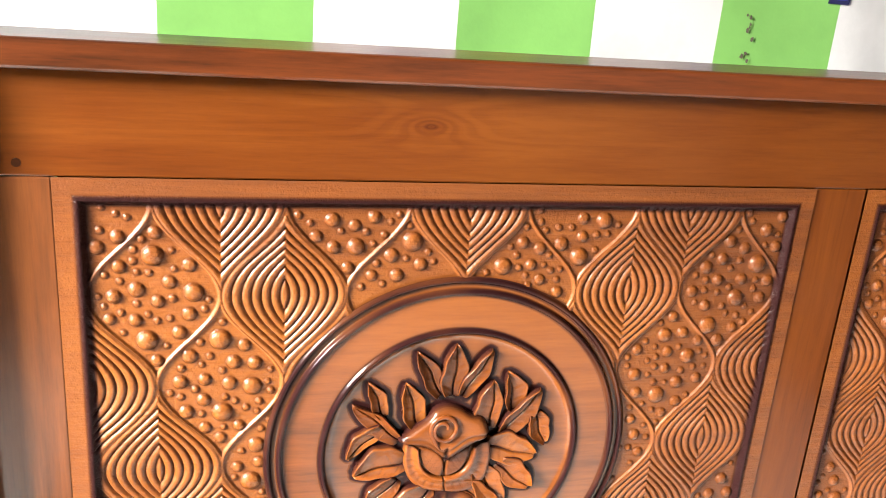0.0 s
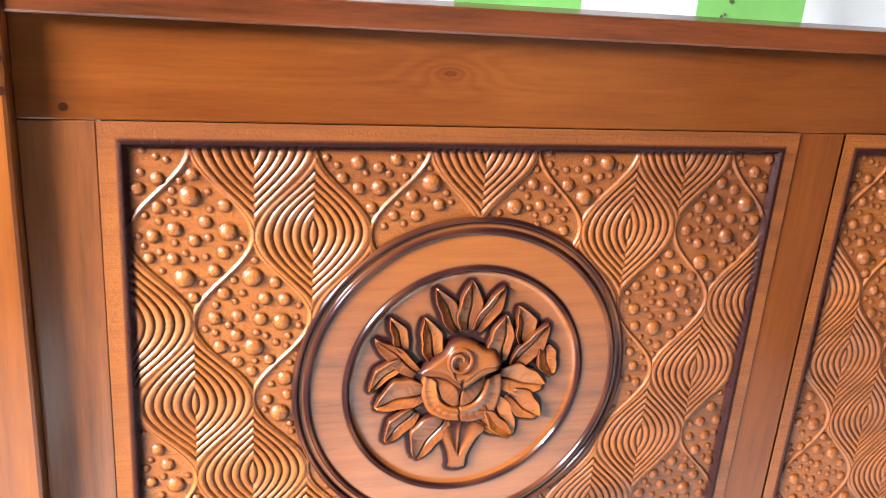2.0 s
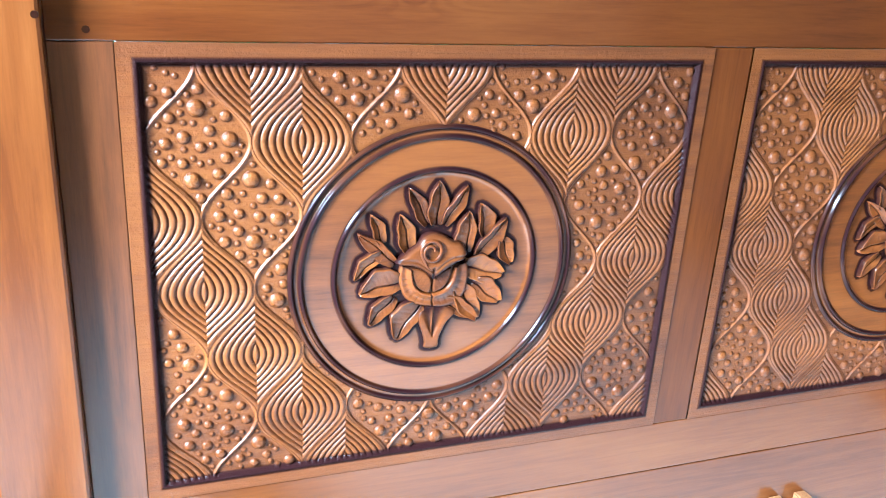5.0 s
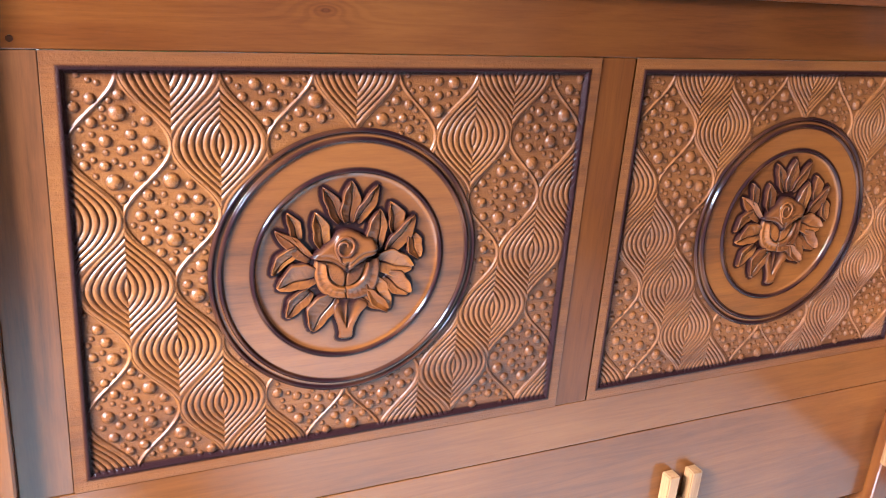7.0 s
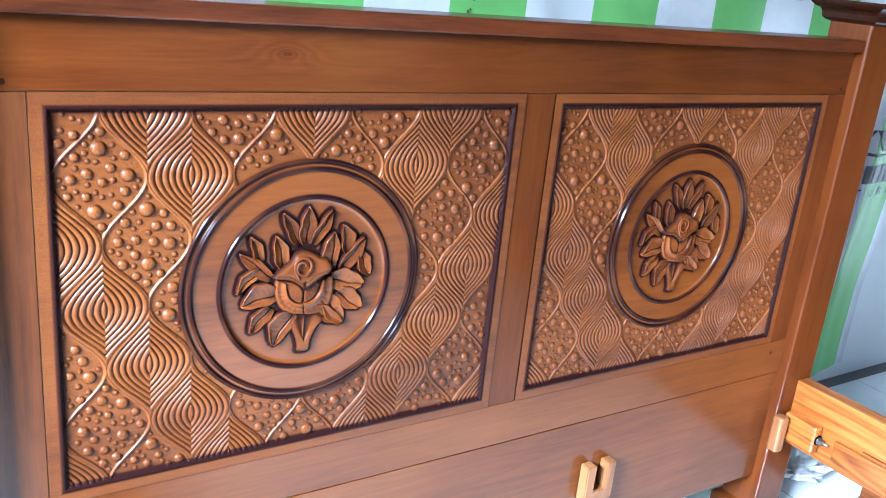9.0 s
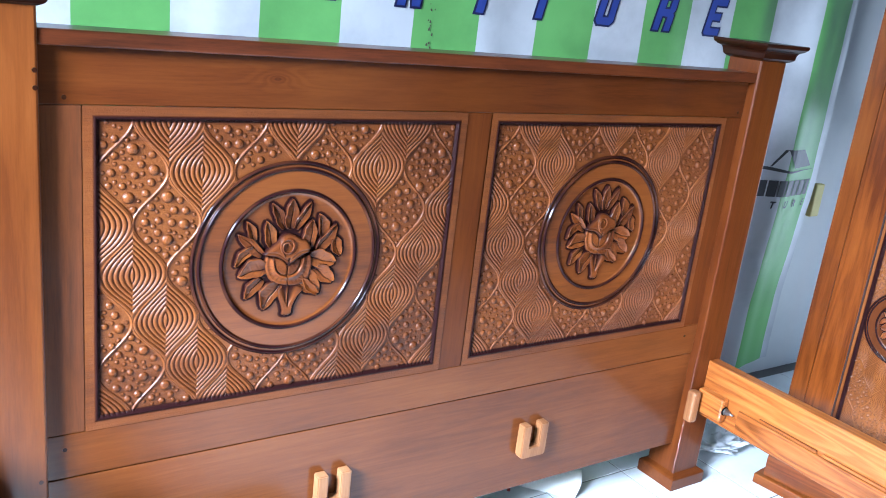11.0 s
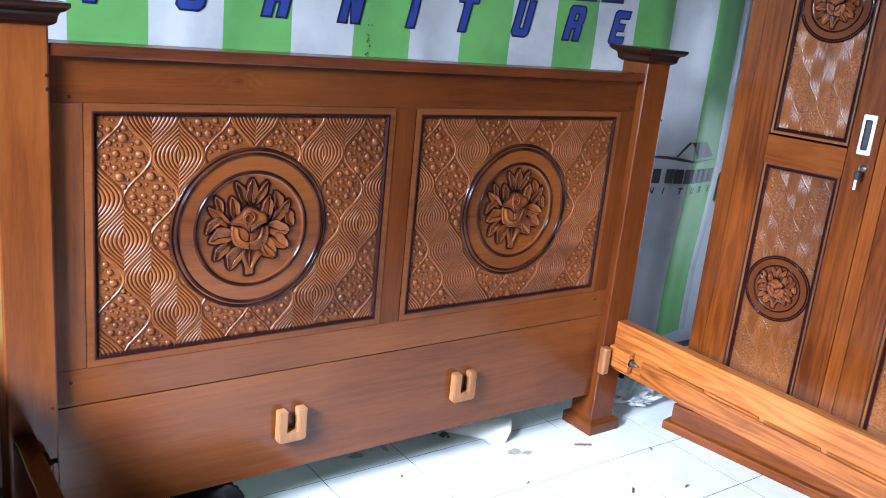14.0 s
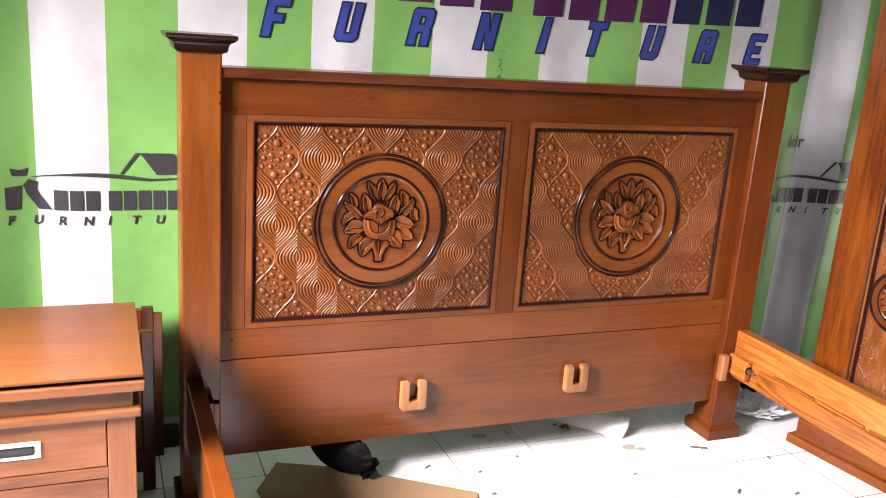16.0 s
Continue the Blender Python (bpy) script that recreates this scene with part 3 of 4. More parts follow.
HEARTS = (((-37, 8), (-34, -8), (-28, -19), (-17, -28), (-9, -28), (-8, -10), (-20, 4)), ((-7, -28), (1, -28), (10, -22), (17, -10), (20, 5), (9, 3), (-5, -8)))
STEM = ((-24, -66), (-17, -90), (-14, -104), (-14, -112), (-4, -115), (6, -113), (7, -104), (10, -92), (20, -72), (30, -60), (12, -50), (-12, -50))


def hood_shape(x, z):
    """The hood's folded lip under a curved crease, and the hollow in which the heart curls."""
    crease = 0.021 - 0.016 * np.exp(-((x + 0.009) / 0.016) ** 2) + 0.05 * np.clip(x - 0.01, 0, 1)
    lip = np.clip(crease - z, 0, 0.02)
    hollow = np.hypot(x + 0.0135, z - 0.0335)
    seam = 0.003 * np.exp(-((x + 0.008) / 0.0025) ** 2) * (z < 0.010)
    return -0.32 * lip - 0.0022 * np.exp(-((z - crease) / 0.0018) ** 2) * (hollow > 0.017) - 0.0012 * np.exp(-(hollow / 0.014) ** 4) - seam


def stem_shape(x, z):
    """The hollow between the two prongs of the stem, with a thin ridge down its middle."""
    prong = np.exp(-((x + 0.002) / (0.0010 + 0.40 * np.clip(z + 0.095, 0, 0.034))) ** 4) * (z > -0.095)
    return -0.0046 * prong * (1 - 0.7 * np.exp(-((x + 0.004) / 0.0014) ** 2))


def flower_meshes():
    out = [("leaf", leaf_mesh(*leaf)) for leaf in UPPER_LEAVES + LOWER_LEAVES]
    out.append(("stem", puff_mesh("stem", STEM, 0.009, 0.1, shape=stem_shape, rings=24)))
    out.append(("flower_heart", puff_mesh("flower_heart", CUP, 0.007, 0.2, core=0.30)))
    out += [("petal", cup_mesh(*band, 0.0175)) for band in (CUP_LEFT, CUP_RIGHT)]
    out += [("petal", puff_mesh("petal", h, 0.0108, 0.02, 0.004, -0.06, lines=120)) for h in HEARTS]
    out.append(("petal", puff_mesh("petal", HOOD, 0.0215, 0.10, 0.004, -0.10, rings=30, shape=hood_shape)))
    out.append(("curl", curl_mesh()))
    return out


FLOWER = flower_meshes()


def carved_panel(field, round_, material, parent, at, flower_scale=1.0, label=""):
    """One carved board with its medallion and the flower's pieces."""
    ob = part("carved_panel", field, material, parent, label)
    base = Matrix.Translation(at)
    ob.matrix_basis = base.copy()
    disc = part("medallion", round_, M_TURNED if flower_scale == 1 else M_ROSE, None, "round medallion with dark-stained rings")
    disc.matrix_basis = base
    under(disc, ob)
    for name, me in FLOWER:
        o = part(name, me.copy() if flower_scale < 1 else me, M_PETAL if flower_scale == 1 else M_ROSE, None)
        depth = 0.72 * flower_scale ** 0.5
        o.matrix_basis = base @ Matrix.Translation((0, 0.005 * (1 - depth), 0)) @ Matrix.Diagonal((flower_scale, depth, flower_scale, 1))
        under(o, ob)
    return ob


# ---- room ----
def structure(ob, label="", category=""):
    return tagged(ob, label, category, kind="structure")


structure(board("wall_north", (-2.4, 2.55), (0.45, 0.60), (-0.05, 2.95), M_WHITEWASH, bevel=0), "painted grey-white masonry wall behind the banner", "wall")


def wall_with_opening(name, x, y, hole_low, hole_high, top, along, label):
    """A wall with one large opening down to the floor, out of two piers and a lintel."""
    bm = bmesh.new()

    def block(a, b, z0, z1):
        p = ((a, y[0], z0), (b, y[1], z1)) if along == "x" else ((x[0], a, z0), (x[1], b, z1))
        lo, hi = Vector(p[0]), Vector(p[1])
        bmesh.ops.create_cube(bm, size=1, matrix=Matrix.Translation((lo + hi) / 2) @ Matrix.Diagonal((*(hi - lo), 1)))

    ends = x if along == "x" else y
    block(ends[0], hole_low, -0.05, 2.95)
    block(hole_high, ends[1], -0.05, 2.95)
    block(hole_low, hole_high, top, 2.95)
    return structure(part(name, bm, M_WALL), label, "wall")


wall_with_opening("wall_south", (-2.4, 2.55), (-3.9, -3.75), 0.0, 2.3, 2.1, "x", "unseen dark shop front wall with a wide open doorway")
# This doorway is unseen, added to go with the east fill lamp.
wall_with_opening("wall_east", (2.4, 2.55), (-3.75, 0.45), -0.6, 0.30, 2.1, "y", "unseen dark side wall with an added doorway beside the wardrobe")
wall_with_opening("wall_west", (-2.4, -2.25), (-3.75, 0.45), -1.7, -0.43, 2.1, "y", "unseen dark side wall with a wide open doorway")
structure(board("ceiling", (-2.4, 2.55), (-3.9, 0.60), (2.95, 3.05), M_CEIL, bevel=0), "plain unseen dark ceiling", "ceiling")
g = bmesh.new()
bmesh.ops.create_grid(g, x_segments=2, y_segments=2, size=300)
structure(part("ground", g, M_GROUND, at=(0, 0, -0.06)), "grey concrete ground outside the shop", "ground")
floor = structure(board("floor", (-2.25, 2.4), (-3.75, 0.45), (-0.05, -0.0009), M_GROUT, bevel=0), "white glazed ceramic floor tiles with dark joints", "floor")


# ---- banner ----
def fold(x, z):
    """How far the banner stands off its plane: slight waves, deeper folds towards its free ends."""
    right = np.clip((x - 1.22) / 0.25, 0, 1) ** 2
    left = np.clip((-1.0 - x) / 0.3, 0, 1) ** 2
    y = 0.004 * np.sin(8 * x + 1.2 * z) + 0.004 * np.exp(-((x - 0.35 - 0.1 * np.sin(3 * z)) / 0.05) ** 2) + 0.005 * np.exp(-((x - 0.98) / 0.06) ** 2) + 0.004 * np.exp(-((x + 0.42) / 0.04) ** 2) + 0.002 * np.sin(19 * x - 3 * z) + 0.0016 * np.sin(23 * x + 17 * z) * np.sin(9 * z - 5 * x)
    y = y + 0.038 * np.clip((x - 1.2) / 0.55, 0, 1) * np.clip((z - 0.35) / 0.5, 0, 1) + right * (0.018 * np.sin(17 * (x - 1.22) - 0.5 * z + 0.8) + 0.003 * np.sin(43 * x))
    return y + left * (0.026 * np.sin(11 * x + 0.9 * z) + 0.006 * np.sin(29 * x - 1.5 * z))


BANNER_Y = 0.402
banner = thing("banner", "green and white striped cloth shop banner hung on the wall", "banner", (0, BANNER_Y, 0.08))
bx, bz = np.meshgrid(np.linspace(-1.95, 1.872, 340), np.linspace(0.08, 2.35, 60))
part("cloth", grid_mesh("cloth", np.stack([bx, BANNER_Y - fold(bx, bz), bz], -1)), M_BANNER, banner, "striped printed cloth with soft folds")


def drape(bm, parent, name, material, label="", off=0.003):
    """Lays flat print, drawn in x and z, on the banner's folds."""
    xs = [v.co.x for v in bm.verts]
    for k in range(int(math.floor(min(xs) / 0.02)) + 1, int(math.ceil(max(xs) / 0.02))):
        bmesh.ops.bisect_plane(bm, geom=bm.verts[:] + bm.edges[:] + bm.faces[:], plane_co=(k * 0.02, 0, 0), plane_no=(1, 0, 0))
    for v in bm.verts:
        v.co.y = BANNER_Y - float(fold(v.co.x, v.co.z)) - off
    return part(name, bm, material, parent, label)


def lettering(text, size, shear, weight, narrow=1.0):
    """Flat letters as a bmesh in x and z."""
    cu = bpy.data.curves.new("letters", "FONT")
    cu.body, cu.size, cu.shear, cu.offset = text, size, shear, weight
    ob = new("letters", cu)
    bpy.context.view_layer.update()
    me = bpy.data.meshes.new_from_object(ob.evaluated_get(bpy.context.evaluated_depsgraph_get()))
    bpy.data.objects.remove(ob)
    bm = bmesh.new()
    bm.from_mesh(me)
    bmesh.ops.remove_doubles(bm, verts=bm.verts[:], dist=1e-5)
    for v in bm.verts:
        v.co = Vector((v.co.x * narrow, 0, v.co.y))
    return bm


def shift(bm, x, z):
    for v in bm.verts:
        v.co.x += x
        v.co.z += z
    return bm


def polygon(points):
    bm = bmesh.new()
    bm.faces.new([bm.verts.new((x, 0, z)) for x, z in points])
    return bm


W, T = 0.60, 0.215
GLYPHS = {
    "F": [[(0, 0), (T, 0), (T, 0.39), (0.48, 0.39), (0.48, 0.58), (T, 0.58), (T, 0.80), (W, 0.80), (W, 1), (0.06, 1), (0, 0.94)]],
    "U": [[(0, 0.10), (0.10, 0), (0.50, 0), (W, 0.10), (W, 1), (W - T, 1), (W - T, 0.19), (T, 0.19), (T, 1), (0, 1)]],
    "R": [[(0, 0), (T, 0), (T, 0.36), (W - T, 0.36), (W - T, 0), (W, 0), (W, 0.40), (0.54, 0.47), (W, 0.55), (W, 0.92), (0.52, 1), (0.06, 1), (0, 0.94)],
          [(T, 0.56), (W - T, 0.56), (W - T, 0.81), (T, 0.81)]],
    "N": [[(0, 0), (T, 0), (T, 0.55), (W - T, 0), (W, 0), (W, 1), (W - T, 1), (W - T, 0.45), (T, 1), (0, 1)]],
    "I": [[(0, 0), (T, 0), (T, 1), (0, 1)]],
    "T": [[(0.19, 0), (0.19 + T, 0), (0.19 + T, 0.80), (W, 0.80), (W, 1), (0, 1), (0, 0.80), (0.19, 0.80)]],
    "E": [[(0, 0.06), (0.06, 0), (W, 0), (W, 0.19), (T, 0.19), (T, 0.40), (0.50, 0.40), (0.50, 0.59), (T, 0.59), (T, 0.80), (W, 0.80), (W, 1), (0.06, 1), (0, 0.94)]],
}


def grown(loop, by):
    """A closed outline moved outwards by a distance, its corners kept sharp."""
    out = []
    for i, p in enumerate(loop):
        p, a, b = Vector(p), Vector(loop[i - 1]), Vector(loop[(i + 1) % len(loop)])
        u, v = (p - a).normalized(), (b - p).normalized()
        n1, n2 = Vector((u.y, -u.x)), Vector((v.y, -v.x))
        mid = (n1 + n2).normalized()
        out.append(p + mid * (by / max(0.5, mid.dot(n1))))
    return out


def glyph(letter, size, lean, x, z, by):
    """A blocky slanted letter as a flat bmesh; by: how far its outline is let out."""
    bm = bmesh.new()
    for k, loop in enumerate(GLYPHS[letter]):
        ring = [bm.verts.new((x + size * (p.x + lean * p.y), 0, z + size * p.y)) for p in grown(loop, -by if k else by)]
        for i in range(len(ring)):
            bm.edges.new((ring[i - 1], ring[i]))
    bmesh.ops.triangle_fill(bm, edges=bm.edges[:], use_beauty=True, normal=(0, -1, 0))
    return bm


for letter, x in zip("FURNITURE", (-0.678, -0.453, -0.217, 0.012, 0.246, 0.425, 0.655, 0.886, 1.118)):
    drape(glyph(letter, 0.113, 0.22, x, 1.296, 0.045), banner, "letter", M_NAVY, "dark blue outlined printed letter", 0.0025)
    drape(glyph(letter, 0.113, 0.22, x, 1.296, -0.005), banner, "letter", M_BLUE, "", 0.0040)
for i in range(11):
    x = 0.215 + (i - 4) * 0.139 - (0.055 if i < 4 else 0) - (0.03 if i < 1 else 0)
    z0 = 1.410 + 0.0045 * abs(i - 5)
    drape(polygon([(x + 0.004, z0), (x + 0.118, z0 + 0.003), (x + 0.130, z0 + 0.19), (x + 0.014, z0 + 0.19)]), banner, "printed_block", M_PURPLE if i < 8 else M_NAVY)


def logo(apex):
    """Grey house mark with a swoosh, name as plain blocks and a small caption."""
    for first, wide, count in ((-0.235, 0.0433, 3), (-0.087, 0.0416, 7)):
        for i in range(count):
            x = apex + first + i * wide
            drape(polygon([(x, 0.767), (x + wide - 0.006, 0.767), (x + wide - 0.006, 0.826), (x, 0.826)]), banner, "printed_block", M_GREY)
    t = np.linspace(0, 1, 28)
    top = 0.862 + 0.017 * np.sin(np.pi * np.clip(t * 1.5, 0, 1)) + 0.016 * np.clip(t - 0.72, 0, 1)
    thick = 0.002 + 0.010 * np.sin(np.pi * np.clip(t * 1.1, 0, 1)) ** 1.5
    xs = apex - 0.295 + 0.485 * t
    drape(polygon(list(zip(xs, top)) + list(zip(xs[::-1], (top - thick)[::-1]))), banner, "swoosh", M_GREY)
    drape(polygon([(apex - 0.055, 0.876), (apex - 0.046, 0.876), (apex + 0.004, 0.938), (apex - 0.010, 0.938)]), banner, "roof_line", M_GREY)
    drape(polygon([(apex + 0.002, 0.938), (apex + 0.098, 0.938), (apex + 0.164, 0.878), (apex + 0.050, 0.872)]), banner, "roof_mark", M_GREY)
    drape(polygon([(apex - 0.315, 0.838), (apex - 0.300, 0.857), (apex - 0.275, 0.848), (apex - 0.280, 0.824), (apex - 0.240, 0.768), (apex - 0.276, 0.768), (apex - 0.306, 0.812)]), banner, "initial_mark", M_GREY)
    drape(polygon([(apex - 0.362, 0.768), (apex - 0.324, 0.768), (apex - 0.318, 0.838), (apex - 0.362, 0.832)]), banner, "initial_mark", M_GREY)
    drape(polygon([(apex - 0.342, 0.866), (apex - 0.306, 0.866), (apex - 0.300, 0.888), (apex - 0.322, 0.882), (apex - 0.348, 0.888)]), banner, "crown_mark", M_GREY)
    for i, letter in enumerate("FURNITURE"):
        drape(shift(lettering(letter, 0.036, 0.18, 0.0012), apex - 0.360 + i * 0.0672, 0.724), banner, "small_letter", M_GREY)


logo(-1.0276)
logo(1.617)
drape(shift(lettering("kir", 0.070, 0.0, 0.001), 1.392, 0.990), banner, "small_letter", M_GREY)
rng = random.Random(8)
for i in range(12):
    x, z, s = 0.118 + rng.uniform(-0.010, 0.010), 1.20 + rng.uniform(0, 0.11), rng.uniform(0.001, 0.0035)
    drape(polygon([(x + s * math.cos(a) * rng.uniform(0.5, 1.2), z + s * 1.3 * math.sin(a) * rng.uniform(0.6, 1.2)) for a in np.linspace(0, 6.28, 8)[:-1]]), banner, "rust_spot", M_DEBRIS)

# ---- bed ----
bed = thing("bed_frame", "varnished teak bed headboard with two carved rose panels", "bed")
FRONT, BACK = 0.0, 0.045
POST_F, POST_B = -0.025, 0.079
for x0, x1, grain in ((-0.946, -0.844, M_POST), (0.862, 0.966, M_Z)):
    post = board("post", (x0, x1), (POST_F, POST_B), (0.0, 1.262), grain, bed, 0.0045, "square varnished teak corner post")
    mid = (x0 + x1) / 2
    w = (x1 - x0) / 2
    cap = square_turning(((0, w + 0.001), (0.004, w + 0.009), (0.008, w + 0.013), (0.020, w + 0.015), (0.026, w + 0.018), (0.030, w + 0.026), (0.036, w + 0.033), (0.041, w + 0.035), (0.046, w + 0.034)))
    part("post_cap", cap, M_CAP, post, "stepped square post cap", (mid, (POST_F + POST_B) / 2, 1.258))
    foot = square_turning(((0, w + 0.017), (0.034, w + 0.017), (0.040, w + 0.013), (0.046, w + 0.003), (0.048, w + 0.001)))
    part("plinth", foot, M_X, post, "stepped square foot block", (mid, (POST_F + POST_B) / 2, 0))
board("top_ledge", (-0.844, 0.862), (-0.020, 0.066), (1.2005, 1.226), M_LEDGE, bed, 0.003, "flat ledge board with dark heartwood streaks")
board("top_rail", (-0.844, 0.862), (FRONT, BACK), (1.1072, 1.200), M_RAIL, bed, 0.0015)
board("stile", (-0.844, -0.7775), (FRONT, BACK), (0.5185, 1.1066), M_SAP_Z, bed, 0.0015)
board("stile", (0.8015, 0.862), (FRONT, BACK), (0.5185, 1.1066), M_Z, bed, 0.0015)
board("stile", (-0.0195, 0.0435), (FRONT, BACK), (0.5185, 1.1066), M_Z, bed, 0.0015)
board("bottom_rail", (-0.844, 0.862), (FRONT, BACK), (0.430, 0.518), M_PLANK, bed, 0.0015)
board("lower_board", (-0.844, 0.862), (FRONT + 0.002, BACK), (0.136, 0.4275), M_PLANK, bed, 0.002)

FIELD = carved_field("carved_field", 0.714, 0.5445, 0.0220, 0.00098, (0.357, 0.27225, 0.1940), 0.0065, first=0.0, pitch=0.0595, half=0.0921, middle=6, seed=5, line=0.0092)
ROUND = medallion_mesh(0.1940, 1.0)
for xc in (-0.3985, 0.4225):
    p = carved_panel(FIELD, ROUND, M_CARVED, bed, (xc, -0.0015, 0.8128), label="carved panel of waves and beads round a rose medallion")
    board("backing", (xc - 0.377, xc + 0.377), (0.012, 0.03), (0.5205, 1.1045), M_X, p)
for x, y, z in ((-0.8495, POST_F, 1.163), (-0.849, POST_F, 1.136), (-0.804, FRONT, 1.119), (-0.812, FRONT, 0.488), (0.815, FRONT, 0.488), (-0.856, POST_F, 0.447), (0.842, FRONT, 1.12)):
    part("peg", cylinder(0.0040, 0.012), M_CAP, bed, "dark round dowel end", (x, y + 0.0055, z))


def bracket_mesh():
    """U-shaped wooden slat bracket with eased corners and an open notch."""
    w, h, d, n0, n1, nz = 0.040, 0.046, 0.026, -0.015, 0.015, -0.016
    pts = [(-w, h), (n0, h), (n0, nz), (n1, nz), (n1, h), (w, h), (w, -h + 0.006), (w - 0.006, -h), (-w + 0.006, -h), (-w, -h + 0.006)]
    bm = bmesh.new()
    f = bm.faces.new([bm.verts.new((x, 0, z)) for x, z in pts])
    moved = bmesh.ops.extrude_face_region(bm, geom=[f])
    bmesh.ops.translate(bm, vec=(0, -d, 0), verts=[v for v in moved["geom"] if isinstance(v, bmesh.types.BMVert)])
    bmesh.ops.recalc_face_normals(bm, faces=bm.faces[:])
    bmesh.ops.bevel(bm, geom=[e for e in bm.edges if e.calc_face_angle() > 0.5], offset=0.0025, segments=2, affect="EDGES")
    return bm


for x, z in ((-0.2725, 0.2745), (0.291, 0.2795)):
    part("slat_bracket", bracket_mesh(), M_PALE_Z, bed, "pale unstained U-shaped slat bracket", (x, 0.002, z))

# side rails, bolted to the posts
rail = board("side_rail", (0.914, 0.954), (-2.02, POST_F), (0.238, 0.409), M_PALE_Y, bed, 0.003, "pale golden teak side rail")
board("ledger", (0.904, 0.914), (-2.0, -0.160), (0.246, 0.314), M_PALE_Y, rail, 0.003, "slat ledger along the rail")
for i in range(9):
    board("slat_stop", (0.907, 0.914), (-0.405 - 0.197 * i, -0.226 - 0.197 * i), (0.3145, 0.3235), M_PALE_Y, rail, 0.002)
board("bracket_block", (0.886, 0.914), (-0.122, -0.030), (0.258, 0.330), M_PALE_Y, rail, 0.007, "block that takes the bolt")
part("bolt_hole", cylinder(0.013, 0.004, "y", 20, 0.001), M_HOLE, rail, "black disc standing in for a drilled hole", (0.899, -0.1225, 0.296))
part("washer", cylinder(0.010, 0.004, "y", 20, 0.001), M_STEEL, rail, "", (0.899, -0.1255, 0.296))
part("bolt", cylinder(0.0030, 0.022, "y", 12), M_STEEL, rail, "steel bolt", (0.899, -0.140, 0.296), True)
part("nut", cylinder(0.0085, 0.009, "y", 6, 0.001), M_STEEL, rail, "steel nut", (0.899, -0.132, 0.296))
board("bracket_block", (0.846, 0.876), (-0.055, -0.0255), (0.232, 0.328), M_PALE_Z, bed, 0.007, "pale hook block on the post")
left = board("side_rail", (-0.937, -0.893), (-2.02, POST_F), (0.215, 0.396), M_Y, bed, 0.003, "teak side rail with a bolt slot")
board("bracket_block", (-0.893, -0.868), (-0.085, -0.027), (0.220, 0.345), M_Z, left, 0.004)
board("slot", (-0.872, -0.848), (POST_F - 0.0015, POST_F + 0.004), (0.312, 0.325), M_HOLE, bed, 0.0015, "black strip standing in for a slot in the post")

# ---- wardrobe ----
wardrobe = thing("wardrobe", "tall varnished teak wardrobe with carved rose doors", "wardrobe")
WT = 2.02
board("side_panel", (0.034, 0.058), (0.004, 0.52), (0.04, WT), M_DOOR_Z, wardrobe)
board("side_panel", (0.955, 0.980), (0.004, 0.52), (0.04, WT), M_DOOR_Z, wardrobe)
board("back_panel", (0.058, 0.955), (0.50, 0.52), (0.04, WT), M_DOOR_X, wardrobe)
board("top_board", (0.0, 1.01), (-0.03, 0.53), (WT, WT + 0.05), M_DOOR_X, wardrobe, 0.006)
board("face_stile", (0.034, 0.083), (-0.008, 0.004), (0.10, WT), M_DOOR_Z, wardrobe, 0.0015)
board("face_stile", (0.499, 0.541), (-0.008, 0.004), (0.10, WT), M_DOOR_Z, wardrobe, 0.0015)
board("face_stile", (0.957, 0.980), (-0.008, 0.004), (0.10, WT), M_DOOR_Z, wardrobe, 0.0015)
board("base_board", (0.022, 0.992), (-0.012, 0.02), (0.032, 0.099), M_DOOR_X, wardrobe, 0.002)
board("plinth", (0.0, 1.01), (-0.030, 0.53), (0.0, 0.032), M_DOOR_X, wardrobe, 0.004)
W_FINE, W_COARSE = (carved_field("carved_field_door", 0.214, 0.752, 0.014, step, (0.107, 0.376, 0.104), 0.007, first=0.0, pitch=0.03567, half=0.066, middle=3, seed=11, line=0.0046, bead_scale=0.55)
                    for step in (0.0012, 0.0024))
W_ROUND = medallion_mesh(0.104, 0.57)
for d0, d1, me in ((0.0845, 0.4975, W_FINE), (0.5425, 0.9555, W_COARSE)):
    mid = d0 + 0.2065
    for z0, z1 in ((0.102, 0.220), (0.995, 1.083), (1.870, 2.015)):
        board("door_rail", (mid - 0.1225, mid + 0.1225), (-0.010, 0.004), (z0, z1), M_DOOR_X, wardrobe, 0.0012)
    board("door_stile", (d0, mid - 0.1235), (-0.010, 0.004), (0.102, 2.015), M_DOOR_Z, wardrobe, 0.002)
    board("door_stile", (mid + 0.1235, d1), (-0.010, 0.004), (0.102, 2.015), M_DOOR_Z, wardrobe, 0.002)
    for zc in (0.6075, 1.4765):
        for a, b, c, d in ((-0.1225, -0.1205, -0.3875, 0.3925), (0.1205, 0.1225, -0.3875, 0.3925)):
            board("bead", (mid + a, mid + b), (-0.014, 0.002), (zc + c, zc + d), M_PEG, wardrobe, 0.0008)
        p = carved_panel(me, W_ROUND, M_CARVED_Z, wardrobe, (mid, -0.003, zc + 0.0025), flower_scale=0.57, label="tall carved panel of waves and beads with a rose medallion")
        board("backing", (mid - 0.119, mid + 0.119), (0.008, 0.014), (zc - 0.385, zc + 0.390), M_DOOR_Z, p)
plate = board("pull_plate", (0.440, 0.478), (-0.013, -0.008), (1.073, 1.188), M_PLATE, wardrobe, 0.003, "brushed metal flush pull")
